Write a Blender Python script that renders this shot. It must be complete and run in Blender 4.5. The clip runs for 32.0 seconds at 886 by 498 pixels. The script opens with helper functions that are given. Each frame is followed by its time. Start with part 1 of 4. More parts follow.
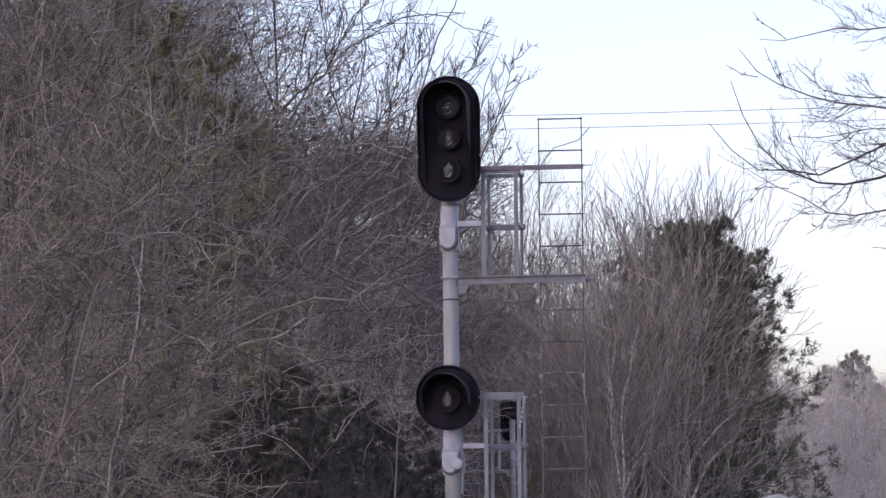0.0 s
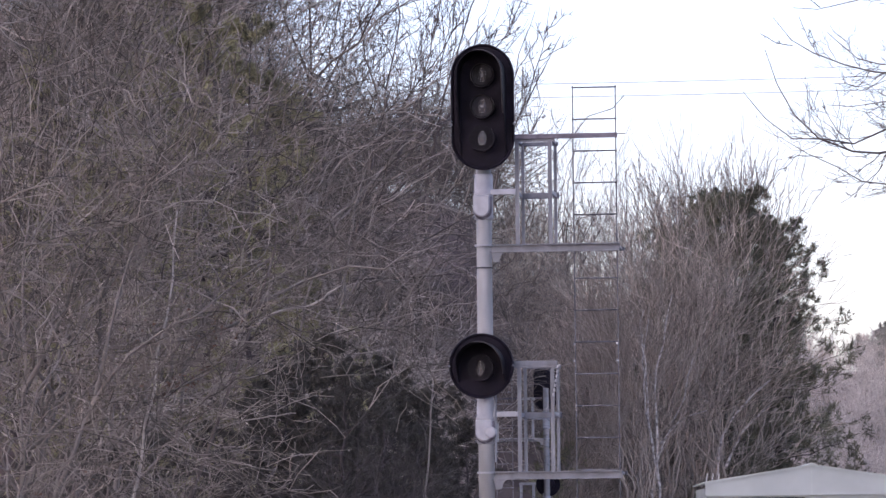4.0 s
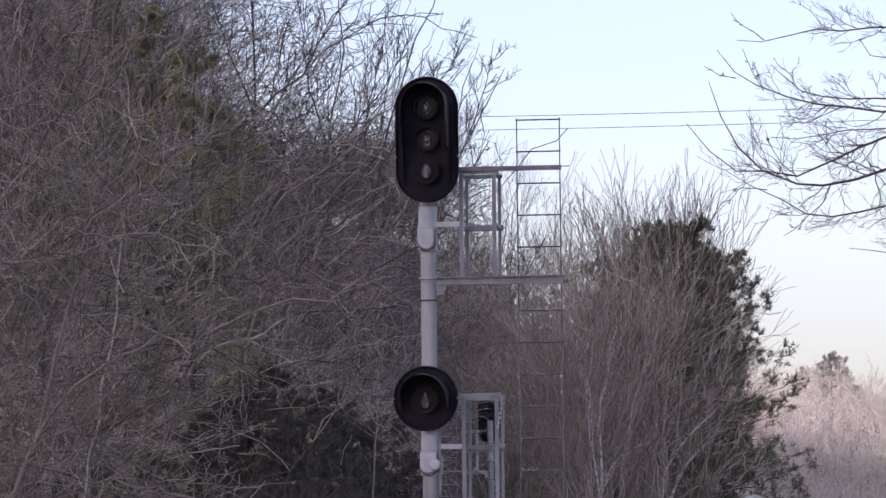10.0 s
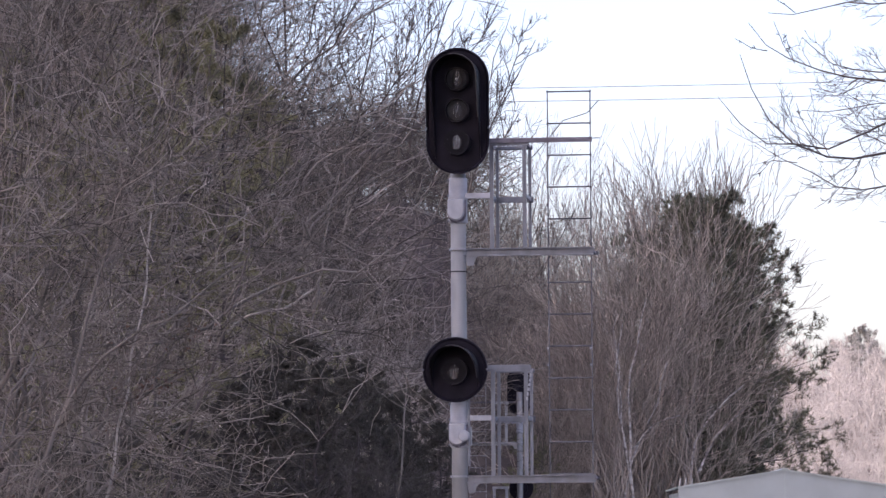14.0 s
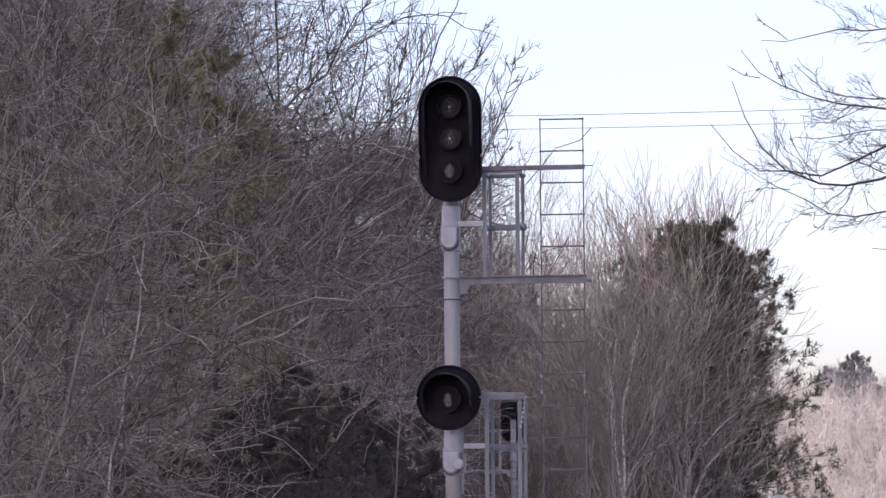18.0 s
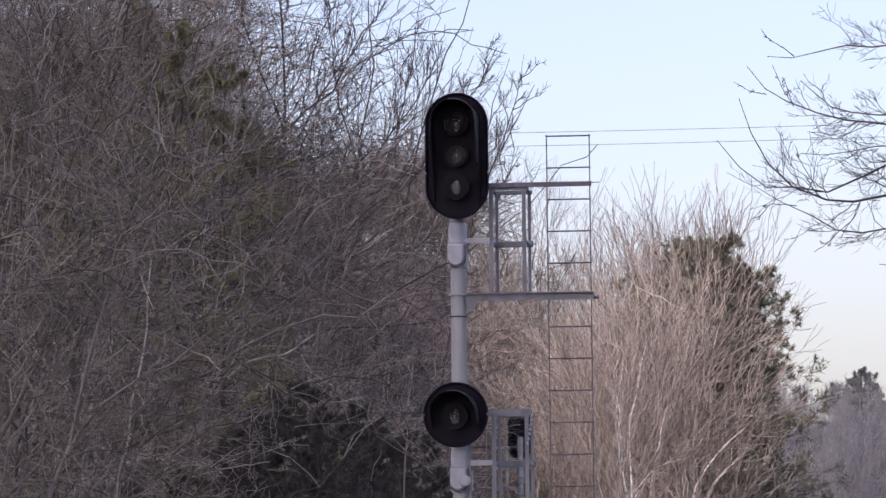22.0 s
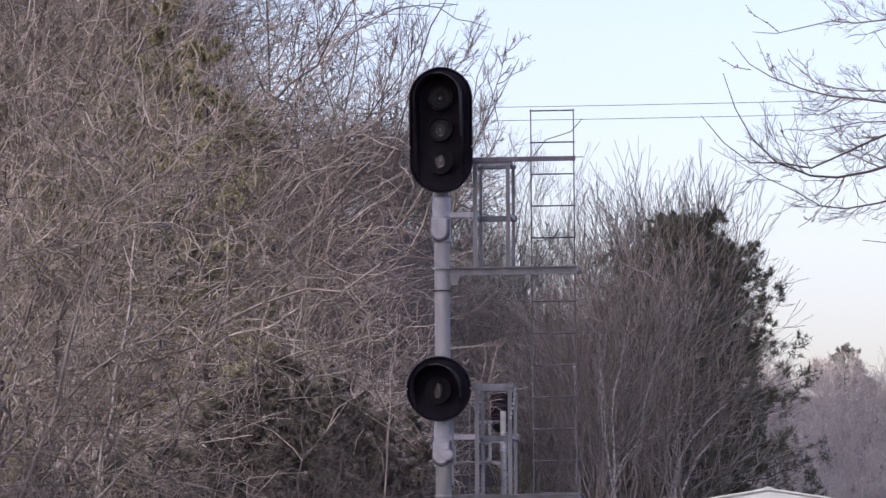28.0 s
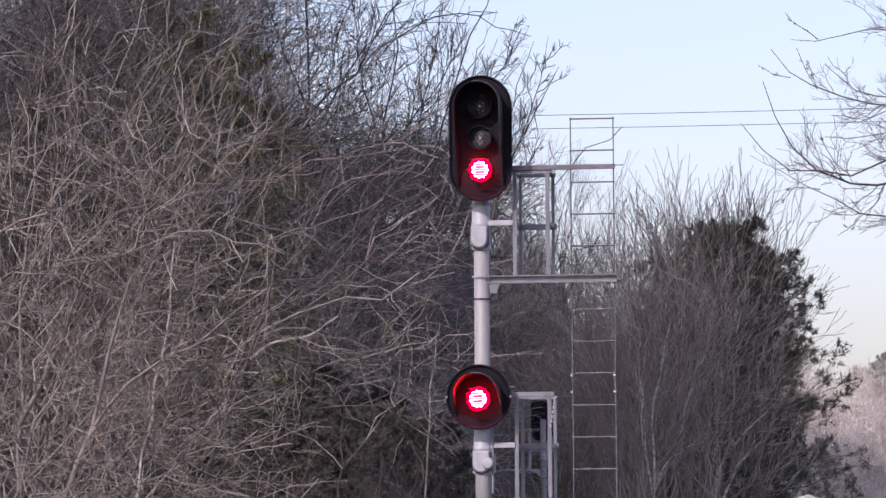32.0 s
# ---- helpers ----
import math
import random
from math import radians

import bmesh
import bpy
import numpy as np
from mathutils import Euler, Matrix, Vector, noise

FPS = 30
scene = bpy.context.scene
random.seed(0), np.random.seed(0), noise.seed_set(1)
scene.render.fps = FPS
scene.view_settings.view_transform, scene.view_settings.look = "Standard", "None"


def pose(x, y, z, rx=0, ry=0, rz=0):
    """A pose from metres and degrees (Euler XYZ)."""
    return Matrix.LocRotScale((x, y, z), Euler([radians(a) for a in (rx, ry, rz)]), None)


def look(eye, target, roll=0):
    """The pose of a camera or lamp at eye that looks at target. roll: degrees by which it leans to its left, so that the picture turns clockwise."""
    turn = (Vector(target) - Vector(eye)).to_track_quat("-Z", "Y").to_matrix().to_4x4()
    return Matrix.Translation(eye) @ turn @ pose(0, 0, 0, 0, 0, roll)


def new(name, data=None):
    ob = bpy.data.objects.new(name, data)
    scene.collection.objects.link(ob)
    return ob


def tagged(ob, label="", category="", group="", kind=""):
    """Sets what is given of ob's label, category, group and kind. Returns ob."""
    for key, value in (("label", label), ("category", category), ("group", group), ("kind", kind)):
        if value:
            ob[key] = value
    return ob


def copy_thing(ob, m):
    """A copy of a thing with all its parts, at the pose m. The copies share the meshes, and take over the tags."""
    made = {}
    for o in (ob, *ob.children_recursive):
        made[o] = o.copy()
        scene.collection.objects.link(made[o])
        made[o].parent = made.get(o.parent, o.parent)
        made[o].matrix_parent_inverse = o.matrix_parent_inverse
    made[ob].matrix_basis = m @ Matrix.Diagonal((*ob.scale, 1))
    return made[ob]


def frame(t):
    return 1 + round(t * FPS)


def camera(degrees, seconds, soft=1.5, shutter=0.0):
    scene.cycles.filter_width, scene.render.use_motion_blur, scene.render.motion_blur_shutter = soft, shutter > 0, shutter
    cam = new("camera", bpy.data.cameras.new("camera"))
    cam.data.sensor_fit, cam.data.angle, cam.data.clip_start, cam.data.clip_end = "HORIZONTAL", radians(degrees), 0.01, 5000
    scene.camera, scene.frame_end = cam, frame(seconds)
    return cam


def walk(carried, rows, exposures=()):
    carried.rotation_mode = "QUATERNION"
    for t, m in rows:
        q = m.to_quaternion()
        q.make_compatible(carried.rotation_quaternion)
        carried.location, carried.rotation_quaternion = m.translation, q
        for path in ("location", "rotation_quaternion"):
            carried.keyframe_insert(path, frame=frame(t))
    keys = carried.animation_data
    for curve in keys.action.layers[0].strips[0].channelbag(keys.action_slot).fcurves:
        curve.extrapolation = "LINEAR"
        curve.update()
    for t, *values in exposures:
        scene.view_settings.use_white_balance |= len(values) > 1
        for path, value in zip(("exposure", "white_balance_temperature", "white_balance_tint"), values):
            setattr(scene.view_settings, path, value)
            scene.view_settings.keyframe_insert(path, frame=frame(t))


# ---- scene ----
# ---- the camera: held in the hand on one spot, a long lens trained on the signal ----
cam = camera(10.87, 32.0, soft=1.5)
EYE = (0.0, 0.0, 1.6)
ROWS = [
    (0, 0.0035, 4.1623, 0.690),
    (0.5, -0.0252, 4.0325, 0.438),
    (1, 0.1614, 3.8360, 0.496),
    (1.5, 0.3921, 3.5908, 0.444),
    (2, 0.4606, 3.5705, 0.231),
    (2.5, 0.4159, 3.6421, 0.386),
    (4.5, 0.3285, 3.8849, 0.681),
    (5, 0.1109, 4.0306, 0.861),
    (5.5, 0.1089, 4.0849, 0.883),
    (6, 0.0892, 4.3677, 0.656),
    (6.5, 0.1418, 4.6763, 0.701),
    (7, 0.2755, 4.7258, 0.634),
    (7.5, 0.1598, 4.8566, 0.701),
    (8, 0.1939, 4.6472, 0.570),
    (8.5, 0.2860, 4.4905, 0.506),
    (9, 0.1041, 4.3241, 0.815),
    (9.5, -0.2833, 4.2095, 0.782),
    (10, -0.2691, 4.1690, 0.668),
    (10.5, -0.1586, 4.0568, 0.555),
    (11, 0.0413, 4.0733, 0.498),
    (11.5, 0.2647, 4.0588, 0.379),
    (12, 0.2149, 3.9604, 0.454),
    (12.5, -0.0306, 3.8022, 0.433),
    (13, -0.1164, 3.9503, 0.422),
    (13.5, -0.1601, 4.0295, 0.405),
    (14, 0.0793, 3.8187, 0.360),
    (14.5, 0.0657, 3.9081, 0.398),
    (16.5, 0.1566, 3.9505, 0.363),
    (17, 0.2776, 4.1036, 0.443),
    (17.5, 0.1408, 4.0534, 0.540),
    (18, 0.0074, 4.1630, 0.540),
    (18.5, -0.0087, 4.2693, 0.468),
    (19, 0.1444, 4.1197, 0.532),
    (19.5, 0.2562, 3.8081, 0.341),
    (20, 0.2701, 3.6777, 0.747),
    (20.5, 0.1534, 3.8205, 0.525),
    (21, 0.0804, 4.0257, 0.523),
    (21.5, 0.0943, 4.1800, 0.474),
    (22, 0.0990, 4.3726, 0.653),
    (22.5, 0.2119, 4.4192, 0.555),
    (23, 0.0533, 4.3339, 0.504),
    (23.5, -0.0054, 4.1991, 0.460),
    (24, -0.2000, 4.2224, 0.397),
    (24.5, -0.3137, 3.9511, 0.462),
    (25, -0.2170, 4.0408, 0.386),
    (25.5, -0.1155, 4.3047, 0.390),
    (27.5, -0.0315, 4.0106, 0.372),
    (28, -0.1184, 4.0528, 0.430),
    (28.5, -0.2602, 4.1512, 0.564),
    (29, -0.3414, 4.0757, 0.436),
    (29.5, -0.3941, 3.9926, 0.320),
    (30, -0.2509, 3.9105, 0.412),
    (30.5, -0.0645, 4.2846, 0.518),
    (31, 0.0209, 4.4180, 0.556),
    (31.5, 0.1109, 4.2650, 0.600),
    (32, 0.3728, 4.1576, 0.451),
]
EXPOSURES = [
    (0.0, 0.81, 6500, 32), (1.0, 0.85, 6500, 32), (2.0, 1.30, 6500, 32), (2.5, 1.25, 6500, 32), (5.0, 1.00, 6500, 32), (6.0, 0.75, 6500, 32), (7.0, 0.51, 6500, 32), (8.0, 0.51, 6500, 32), (9.0, 0.63, 6500, 32), (10.0, 0.65, 6500, 32), (12.0, 0.99, 6500, 32),
    (14.0, 0.91, 6500, 32), (17.0, 0.97, 6500, 32), (19.0, 0.63, 6500, 32), (20.0, 1.00, 6500, 32), (21.0, 0.83, 6500, 32), (23.0, 0.42, 6500, 32), (25.0, 0.48, 6500, 32), (28.0, 0.62, 6500, 32), (32.0, 0.53, 6500, 32),
]
walk(cam, [(t, pose(*EYE, 90 + pitch, roll, yaw)) for t, yaw, pitch, roll in ROWS], EXPOSURES)

# ---- daylight: a pale spring sky, sun behind the camera to the left ----
SUN_UP, SUN_AZ = 38.0, 217.0          # degrees above the ground; clockwise from +y
to_sun = Vector((math.sin(radians(SUN_AZ)) * math.cos(radians(SUN_UP)), math.cos(radians(SUN_AZ)) * math.cos(radians(SUN_UP)), math.sin(radians(SUN_UP))))
world = bpy.data.worlds.new("sky")
scene.world = world
world.use_nodes = True
wn = world.node_tree.nodes
sky = wn.new("ShaderNodeTexSky")
sky.sky_type, sky.sun_disc = "NISHITA", False
sky.sun_elevation, sky.sun_rotation = radians(SUN_UP), radians(SUN_AZ)
sky.altitude, sky.air_density, sky.dust_density, sky.ozone_density = 50, 1.0, 2.3, 1.3
wn["Background"].inputs["Strength"].default_value = 0.144
world.node_tree.links.new(sky.outputs["Color"], wn["Background"].inputs["Color"])
sun = new("sun", bpy.data.lights.new("sun", "SUN"))
sun.data.energy, sun.data.angle, sun.data.color = 2.5, radians(0.53), (1.0, 0.955, 0.885)
sun.matrix_world = look(to_sun * 900, (0, 0, 0))


# ---- materials ----
def material(name, colour, rough=0.8, metal=0.0, vary=0.25, scale=6.0, bump=0.15, second=None, per_object=0.0, stretch=(1, 1, 1), spec=0.5, island=0.0):
    """A surface with two sizes of mottling, a fine bump, and a change from object to object."""
    m = bpy.data.materials.new(name)
    m.use_nodes = True
    n, l = m.node_tree.nodes, m.node_tree.links
    b = n["Principled BSDF"]
    b.inputs["Roughness"].default_value, b.inputs["Metallic"].default_value = rough, metal
    b.inputs["Specular IOR Level"].default_value = spec
    tc, mp = n.new("ShaderNodeTexCoord"), n.new("ShaderNodeMapping")
    mp.inputs["Scale"].default_value = stretch
    l.new(tc.outputs["Object"], mp.inputs["Vector"])
    big, fine = n.new("ShaderNodeTexNoise"), n.new("ShaderNodeTexNoise")
    big.inputs["Scale"].default_value, fine.inputs["Scale"].default_value = scale, scale * 9
    big.inputs["Detail"].default_value, fine.inputs["Detail"].default_value = 4, 3
    l.new(mp.outputs["Vector"], big.inputs["Vector"]), l.new(mp.outputs["Vector"], fine.inputs["Vector"])
    ramp = n.new("ShaderNodeValToRGB")
    lo = second or [c * (1 - vary) for c in colour]
    hi = [min(1, c * (1 + vary)) for c in colour]
    ramp.color_ramp.elements[0].position, ramp.color_ramp.elements[1].position = 0.34, 0.66
    ramp.color_ramp.elements[0].color, ramp.color_ramp.elements[1].color = (*lo, 1), (*hi, 1)
    l.new(big.outputs["Fac"], ramp.inputs["Fac"])
    value = n.new("ShaderNodeMath")
    value.operation, value.inputs[1].default_value, value.inputs[2].default_value = "MULTIPLY_ADD", vary * 0.8, 1 - vary * 0.4
    l.new(fine.outputs["Fac"], value.inputs[0])
    last = value.outputs[0]
    for node, out, amount in (("ShaderNodeObjectInfo", "Random", per_object), ("ShaderNodeNewGeometry", "Random Per Island", island)):
        if amount:
            info, mul, add = n.new(node), n.new("ShaderNodeMath"), n.new("ShaderNodeMath")
            add.operation, add.inputs[1].default_value, add.inputs[2].default_value = "MULTIPLY_ADD", amount * 2, 1 - amount
            mul.operation = "MULTIPLY"
            l.new(info.outputs[out], add.inputs[0]), l.new(add.outputs[0], mul.inputs[0]), l.new(last, mul.inputs[1])
            last = mul.outputs[0]
    hsv = n.new("ShaderNodeHueSaturation")
    l.new(ramp.outputs["Color"], hsv.inputs["Color"]), l.new(last, hsv.inputs["Value"])
    l.new(hsv.outputs["Color"], b.inputs["Base Color"])
    if bump:
        bp = n.new("ShaderNodeBump")
        bp.inputs["Strength"].default_value, bp.inputs["Distance"].default_value = bump, 0.02
        l.new(fine.outputs["Fac"], bp.inputs["Height"]), l.new(bp.outputs["Normal"], b.inputs["Normal"])
    return m


def glow(name, colour, strength):
    m = bpy.data.materials.new(name)
    m.use_nodes = True
    b = m.node_tree.nodes["Principled BSDF"]
    b.inputs["Base Color"].default_value = (0.1, 0.0, 0.0, 1)
    b.inputs["Emission Color"].default_value, b.inputs["Emission Strength"].default_value = (*colour, 1), strength
    return m


def lens_glass(name, gloss):
    """Clear moulded glass: mostly see-through, with a soft shine of the sky."""
    m = bpy.data.materials.new(name)
    m.use_nodes = True
    n, l = m.node_tree.nodes, m.node_tree.links
    n.remove(n["Principled BSDF"])
    mix, clear, shine, wave, tc, bp = [n.new("ShaderNode" + k) for k in ("MixShader", "BsdfTransparent", "BsdfGlossy", "TexNoise", "TexCoord", "Bump")]
    clear.inputs["Color"].default_value = (0.9, 0.9, 0.9, 1)
    shine.inputs["Roughness"].default_value = 0.22
    wave.inputs["Scale"].default_value = 38.0
    bp.inputs["Strength"].default_value = 1.0
    bp.inputs["Distance"].default_value = 0.05
    l.new(tc.outputs["Object"], wave.inputs["Vector"]), l.new(wave.outputs["Fac"], bp.inputs["Height"]), l.new(bp.outputs["Normal"], shine.inputs["Normal"])
    mix.inputs["Fac"].default_value = gloss
    l.new(clear.outputs[0], mix.inputs[1]), l.new(shine.outputs[0], mix.inputs[2]), l.new(mix.outputs[0], n["Material Output"].inputs["Surface"])
    return m


def cloud_stuff():
    m = bpy.data.materials.new("cloud_vapour")
    m.use_nodes = True
    n, l = m.node_tree.nodes, m.node_tree.links
    n.remove(n["Principled BSDF"])
    t, d, mix = n.new("ShaderNodeBsdfTranslucent"), n.new("ShaderNodeBsdfDiffuse"), n.new("ShaderNodeMixShader")
    t.inputs["Color"].default_value = d.inputs["Color"].default_value = (0.95, 0.95, 0.95, 1)
    mix.inputs["Fac"].default_value = 0.3
    l.new(t.outputs[0], mix.inputs[1]), l.new(d.outputs[0], mix.inputs[2]), l.new(mix.outputs[0], n["Material Output"].inputs["Surface"])
    return m


GALV = material("galvanised_steel", (0.185, 0.195, 0.22), 0.5, 0.1, 0.22, 7, 0.1, stretch=(1, 1, 0.3))
# Paler copy of the galvanised steel, with sky light put into its colour.
SKYLITGALV = material("skylit_galvanised_steel", (0.42, 0.43, 0.44), 0.45, 0.1, 0.15, 7, 0.08, stretch=(1, 1, 0.3))
PAINT = material("mast_aluminium_paint", (0.26, 0.265, 0.268), 0.5, 0.0, 0.16, 5, 0.08, stretch=(1, 1, 0.25))
CAST = material("cast_aluminium", (0.36, 0.375, 0.41), 0.48, 0.05, 0.12, 9, 0.12)
BLACK = material("black_enamel", (0.009, 0.007, 0.014), 0.6, 0, 0.3, 5, 0.06, spec=0.14)
HOODED = material("hood_black_enamel", (0.01, 0.009, 0.013), 0.55, 0, 0.3, 5, 0.06, spec=0.12)
# Grey of the hood's lip, standing in for the light it catches.
LITLIP = material("lit_hood_lip", (0.05, 0.048, 0.052), 0.45, 0.1, 0.3, 14, 0.1)
LADDER = material("weathered_ladder_steel", (0.125, 0.125, 0.14), 0.5, 0.1, 0.25, 9, 0.1)
DARKSTEEL = material("weathered_dark_steel", (0.16, 0.15, 0.18), 0.55, 0.3, 0.25, 8, 0.1)
GLASS = lens_glass("clear_lens_glass", 0.0015)
GLINT = lens_glass("glint_glass", 0.24)
RED = glow("red_lamp_glow", (1.0, 0.0003, 0.0015), 40.0)
SLIT = glow("red_slit_glow", (1.0, 0.02, 0.06), 0.45)
HOT = glow("lamp_core_glow", (1.0, 0.0135, 0.0155), 220.0)
BARK = material("grey_brown_bark", (0.135, 0.115, 0.107), 0.9, 0, 0.3, 3, 0.5, per_object=0.22, stretch=(1, 1, 0.3), spec=0.2)
GREYBARK = material("smooth_grey_bark", (0.205, 0.186, 0.17), 0.85, 0, 0.3, 2.5, 0.3, per_object=0.2, stretch=(1, 1, 0.3), spec=0.25)
PALEBARK = material("pale_sapling_bark", (0.35, 0.315, 0.285), 0.8, 0, 0.3, 1.5, 0.0, per_object=0.25, spec=0.25, island=0.5)
DUSKTWIG = material("dusky_twig_bark", (0.122, 0.109, 0.107), 0.85, 0, 0.25, 0.9, 0.0, per_object=0.15, spec=0.2, island=0.3)
# Tan twigs of the slender trees, with haze put into their lightness.
BROOMTWIG = material("hazed_tan_twig_bark", (0.3, 0.265, 0.24), 0.85, 0, 0.25, 0.6, 0.0, per_object=0.15, spec=0.2, island=0.35)
TWIG = material("twig_bark", (0.205, 0.182, 0.16), 0.85, 0, 0.25, 0.9, 0.0, per_object=0.2, spec=0.2, island=0.7)
SPRAY = material("grey_spray_bark", (0.226, 0.202, 0.178), 0.85, 0, 0.25, 0.9, 0.0, per_object=0.1, spec=0.25, island=0.65)
# Distant twigs: the haze over the rise is put into this pale colour.
HAZED = material("haze_paled_twig_bark", (0.545, 0.505, 0.46), 0.85, 0, 0.18, 0.3, 0.0, spec=0.2, island=0.12)
# Russet bark, lightened further for the haze beyond the track.
RUSSET = material("hazed_russet_twig_bark", (0.39, 0.335, 0.283), 0.85, 0, 0.28, 0.5, 0.0, per_object=0.2, spec=0.25, island=0.5)
BIRCH = material("white_birch_bark", (0.5, 0.475, 0.45), 0.75, 0, 0.3, 5, 0.2, second=(0.2, 0.17, 0.15), stretch=(1, 1, 2.2), spec=0.3)
PALE = material("pale_dead_wood", (0.4, 0.37, 0.34), 0.8, 0, 0.25, 5, 0.2, spec=0.3)
DARKBARK = material("dark_wet_bark", (0.075, 0.065, 0.066), 0.9, 0, 0.3, 4, 0.4, spec=0.2)
SOFTNEEDLE = material("soft_pine_needles", (0.19, 0.188, 0.13), 0.6, 0, 0.3, 0.5, 0.0, second=(0.125, 0.124, 0.092), per_object=0.15, spec=0.35, island=0.4)
OLIVE = material("olive_pine_needles", (0.24, 0.235, 0.135), 0.65, 0, 0.3, 0.5, 0.0, second=(0.165, 0.16, 0.11), per_object=0.15, spec=0.3, island=0.4)
# Ridge pines: needles lightened in colour to stand in for haze.
HAZENEEDLE = material("haze_paled_pine_needles", (0.38, 0.375, 0.345), 0.7, 0, 0.2, 0.3, 0.0, spec=0.2, island=0.2)
HEMLOCK = material("dark_hemlock_needles", (0.085, 0.082, 0.07), 0.65, 0, 0.35, 0.6, 0.0, second=(0.075, 0.071, 0.063), per_object=0.15, spec=0.2, island=0.4)
DRYLEAF = material("dry_oak_leaves", (0.19, 0.115, 0.085), 0.8, 0, 0.3, 3, 0.0, island=0.4)
LITTER = material("leaf_litter_and_grass", (0.13, 0.1, 0.088), 0.95, 0, 0.4, 0.35, 0.4, second=(0.075, 0.058, 0.052))
SHED = material("shed_painted_steel", (0.41, 0.46, 0.45), 0.45, 0, 0.07, 1.5, 0.04)
SHEDROOF = material("shed_roof_steel", (0.43, 0.49, 0.465), 0.4, 0, 0.1, 1.5, 0.05)
TAN = material("tan_cabinet_paint", (0.22, 0.195, 0.18), 0.55, 0, 0.14, 3, 0.06)
LID = material("pale_cabinet_lid", (0.5, 0.49, 0.47), 0.5, 0, 0.1, 3, 0.05)
GAP = material("dark_gap", (0.03, 0.03, 0.035), 0.8, 0, 0.2, 5, 0)
WIRE = material("weathered_cable", (0.3, 0.31, 0.36), 0.6, 0.2, 0.1, 3, 0)
CREOSOTE = material("creosoted_pole", (0.1, 0.075, 0.06), 0.9, 0, 0.3, 4, 0.4, stretch=(1, 1, 0.2))
VAPOUR = cloud_stuff()


# ---- building helpers ----
def thing(name, x, y, z, label, category, group="", turn=0.0, kind=""):
    ob = new(name)
    ob.matrix_basis = pose(x, y, z, 0, 0, turn)
    return tagged(ob, label, category, group, kind)


def finish(name, me, mat, parent, label, smooth):
    if smooth:
        me.polygons.foreach_set("use_smooth", [True] * len(me.polygons))
    me.materials.append(mat)
    ob = new(name, me)
    ob.parent = parent
    if label:
        ob["label"] = label
    return ob


def part(name, bm, mat, parent, label="", smooth=False):
    me = bpy.data.meshes.new(name)
    bm.normal_update()
    bm.to_mesh(me)
    bm.free()
    return finish(name, me, mat, parent, label, smooth)


def box(bm, x0, x1, y0, y1, z0, z1, bevel=0.004):
    made = bmesh.ops.create_cube(bm, size=1, matrix=Matrix.Translation(((x0 + x1) / 2, (y0 + y1) / 2, (z0 + z1) / 2)) @ Matrix.Diagonal((x1 - x0, y1 - y0, z1 - z0, 1)))
    if bevel:
        edges = list({e for v in made["verts"] for e in v.link_edges})
        bmesh.ops.bevel(bm, geom=edges, offset=bevel, segments=1, affect="EDGES")
    return bm


def boxed(*a, **k):
    return box(bmesh.new(), *a, **k)


def rod(bm, a, b, r, r2=None, sides=12, caps=True):
    a, b = Vector(a), Vector(b)
    d = b - a
    m = Matrix.Translation((a + b) / 2) @ d.to_track_quat("Z", "Y").to_matrix().to_4x4()
    bmesh.ops.create_cone(bm, cap_ends=caps, segments=sides, radius1=r, radius2=r if r2 is None else r2, depth=d.length, matrix=m)
    return bm


def rodded(*a, **k):
    return rod(bmesh.new(), *a, **k)


def spun(profile, sides=32, axis="z"):
    """A turned body from (radius, height) pairs; axis y: the height runs towards -y."""
    bm = bmesh.new()
    rings = []
    for r, h in profile:
        ring = []
        for i in range(sides):
            a = 2 * math.pi * i / sides
            c, s = r * math.cos(a), r * math.sin(a)
            ring.append(bm.verts.new((c, s, h) if axis == "z" else (c, -h, s)))
        rings.append(ring)
    for p, q in zip(rings, rings[1:]):
        for i in range(sides):
            j = (i + 1) % sides
            bm.faces.new((p[i], p[j], q[j], q[i]))
    bm.faces.new(rings[0][::-1])
    bm.faces.new(rings[-1])
    bmesh.ops.recalc_face_normals(bm, faces=bm.faces)
    return bm


def oblong(half, r, sides=40):
    """The outline of an upright oblong (a circle when half is 0), from the right side round over the top: (x, z)."""
    out = []
    for i in range(sides):
        a = 2 * math.pi * (i + 0.5) / sides
        out.append((r * math.cos(a), r * math.sin(a) + (half if math.sin(a) > 0 else -half)))
    return out


def loft(rings, close_first=False, close_last=False, ring_closed=True):
    bm = bmesh.new()
    vs = [[bm.verts.new(p) for p in ring] for ring in rings]
    for p, q in zip(vs, vs[1:]):
        for i in range(len(p) if ring_closed else len(p) - 1):
            j = (i + 1) % len(p)
            bm.faces.new((p[i], p[j], q[j], q[i]))
    if close_first:
        bm.faces.new(vs[0][::-1])
    if close_last:
        bm.faces.new(vs[-1])
    bmesh.ops.recalc_face_normals(bm, faces=bm.faces)
    return bm


def unit(v):
    return v / np.maximum(np.linalg.norm(v, axis=-1, keepdims=True), 1e-9)


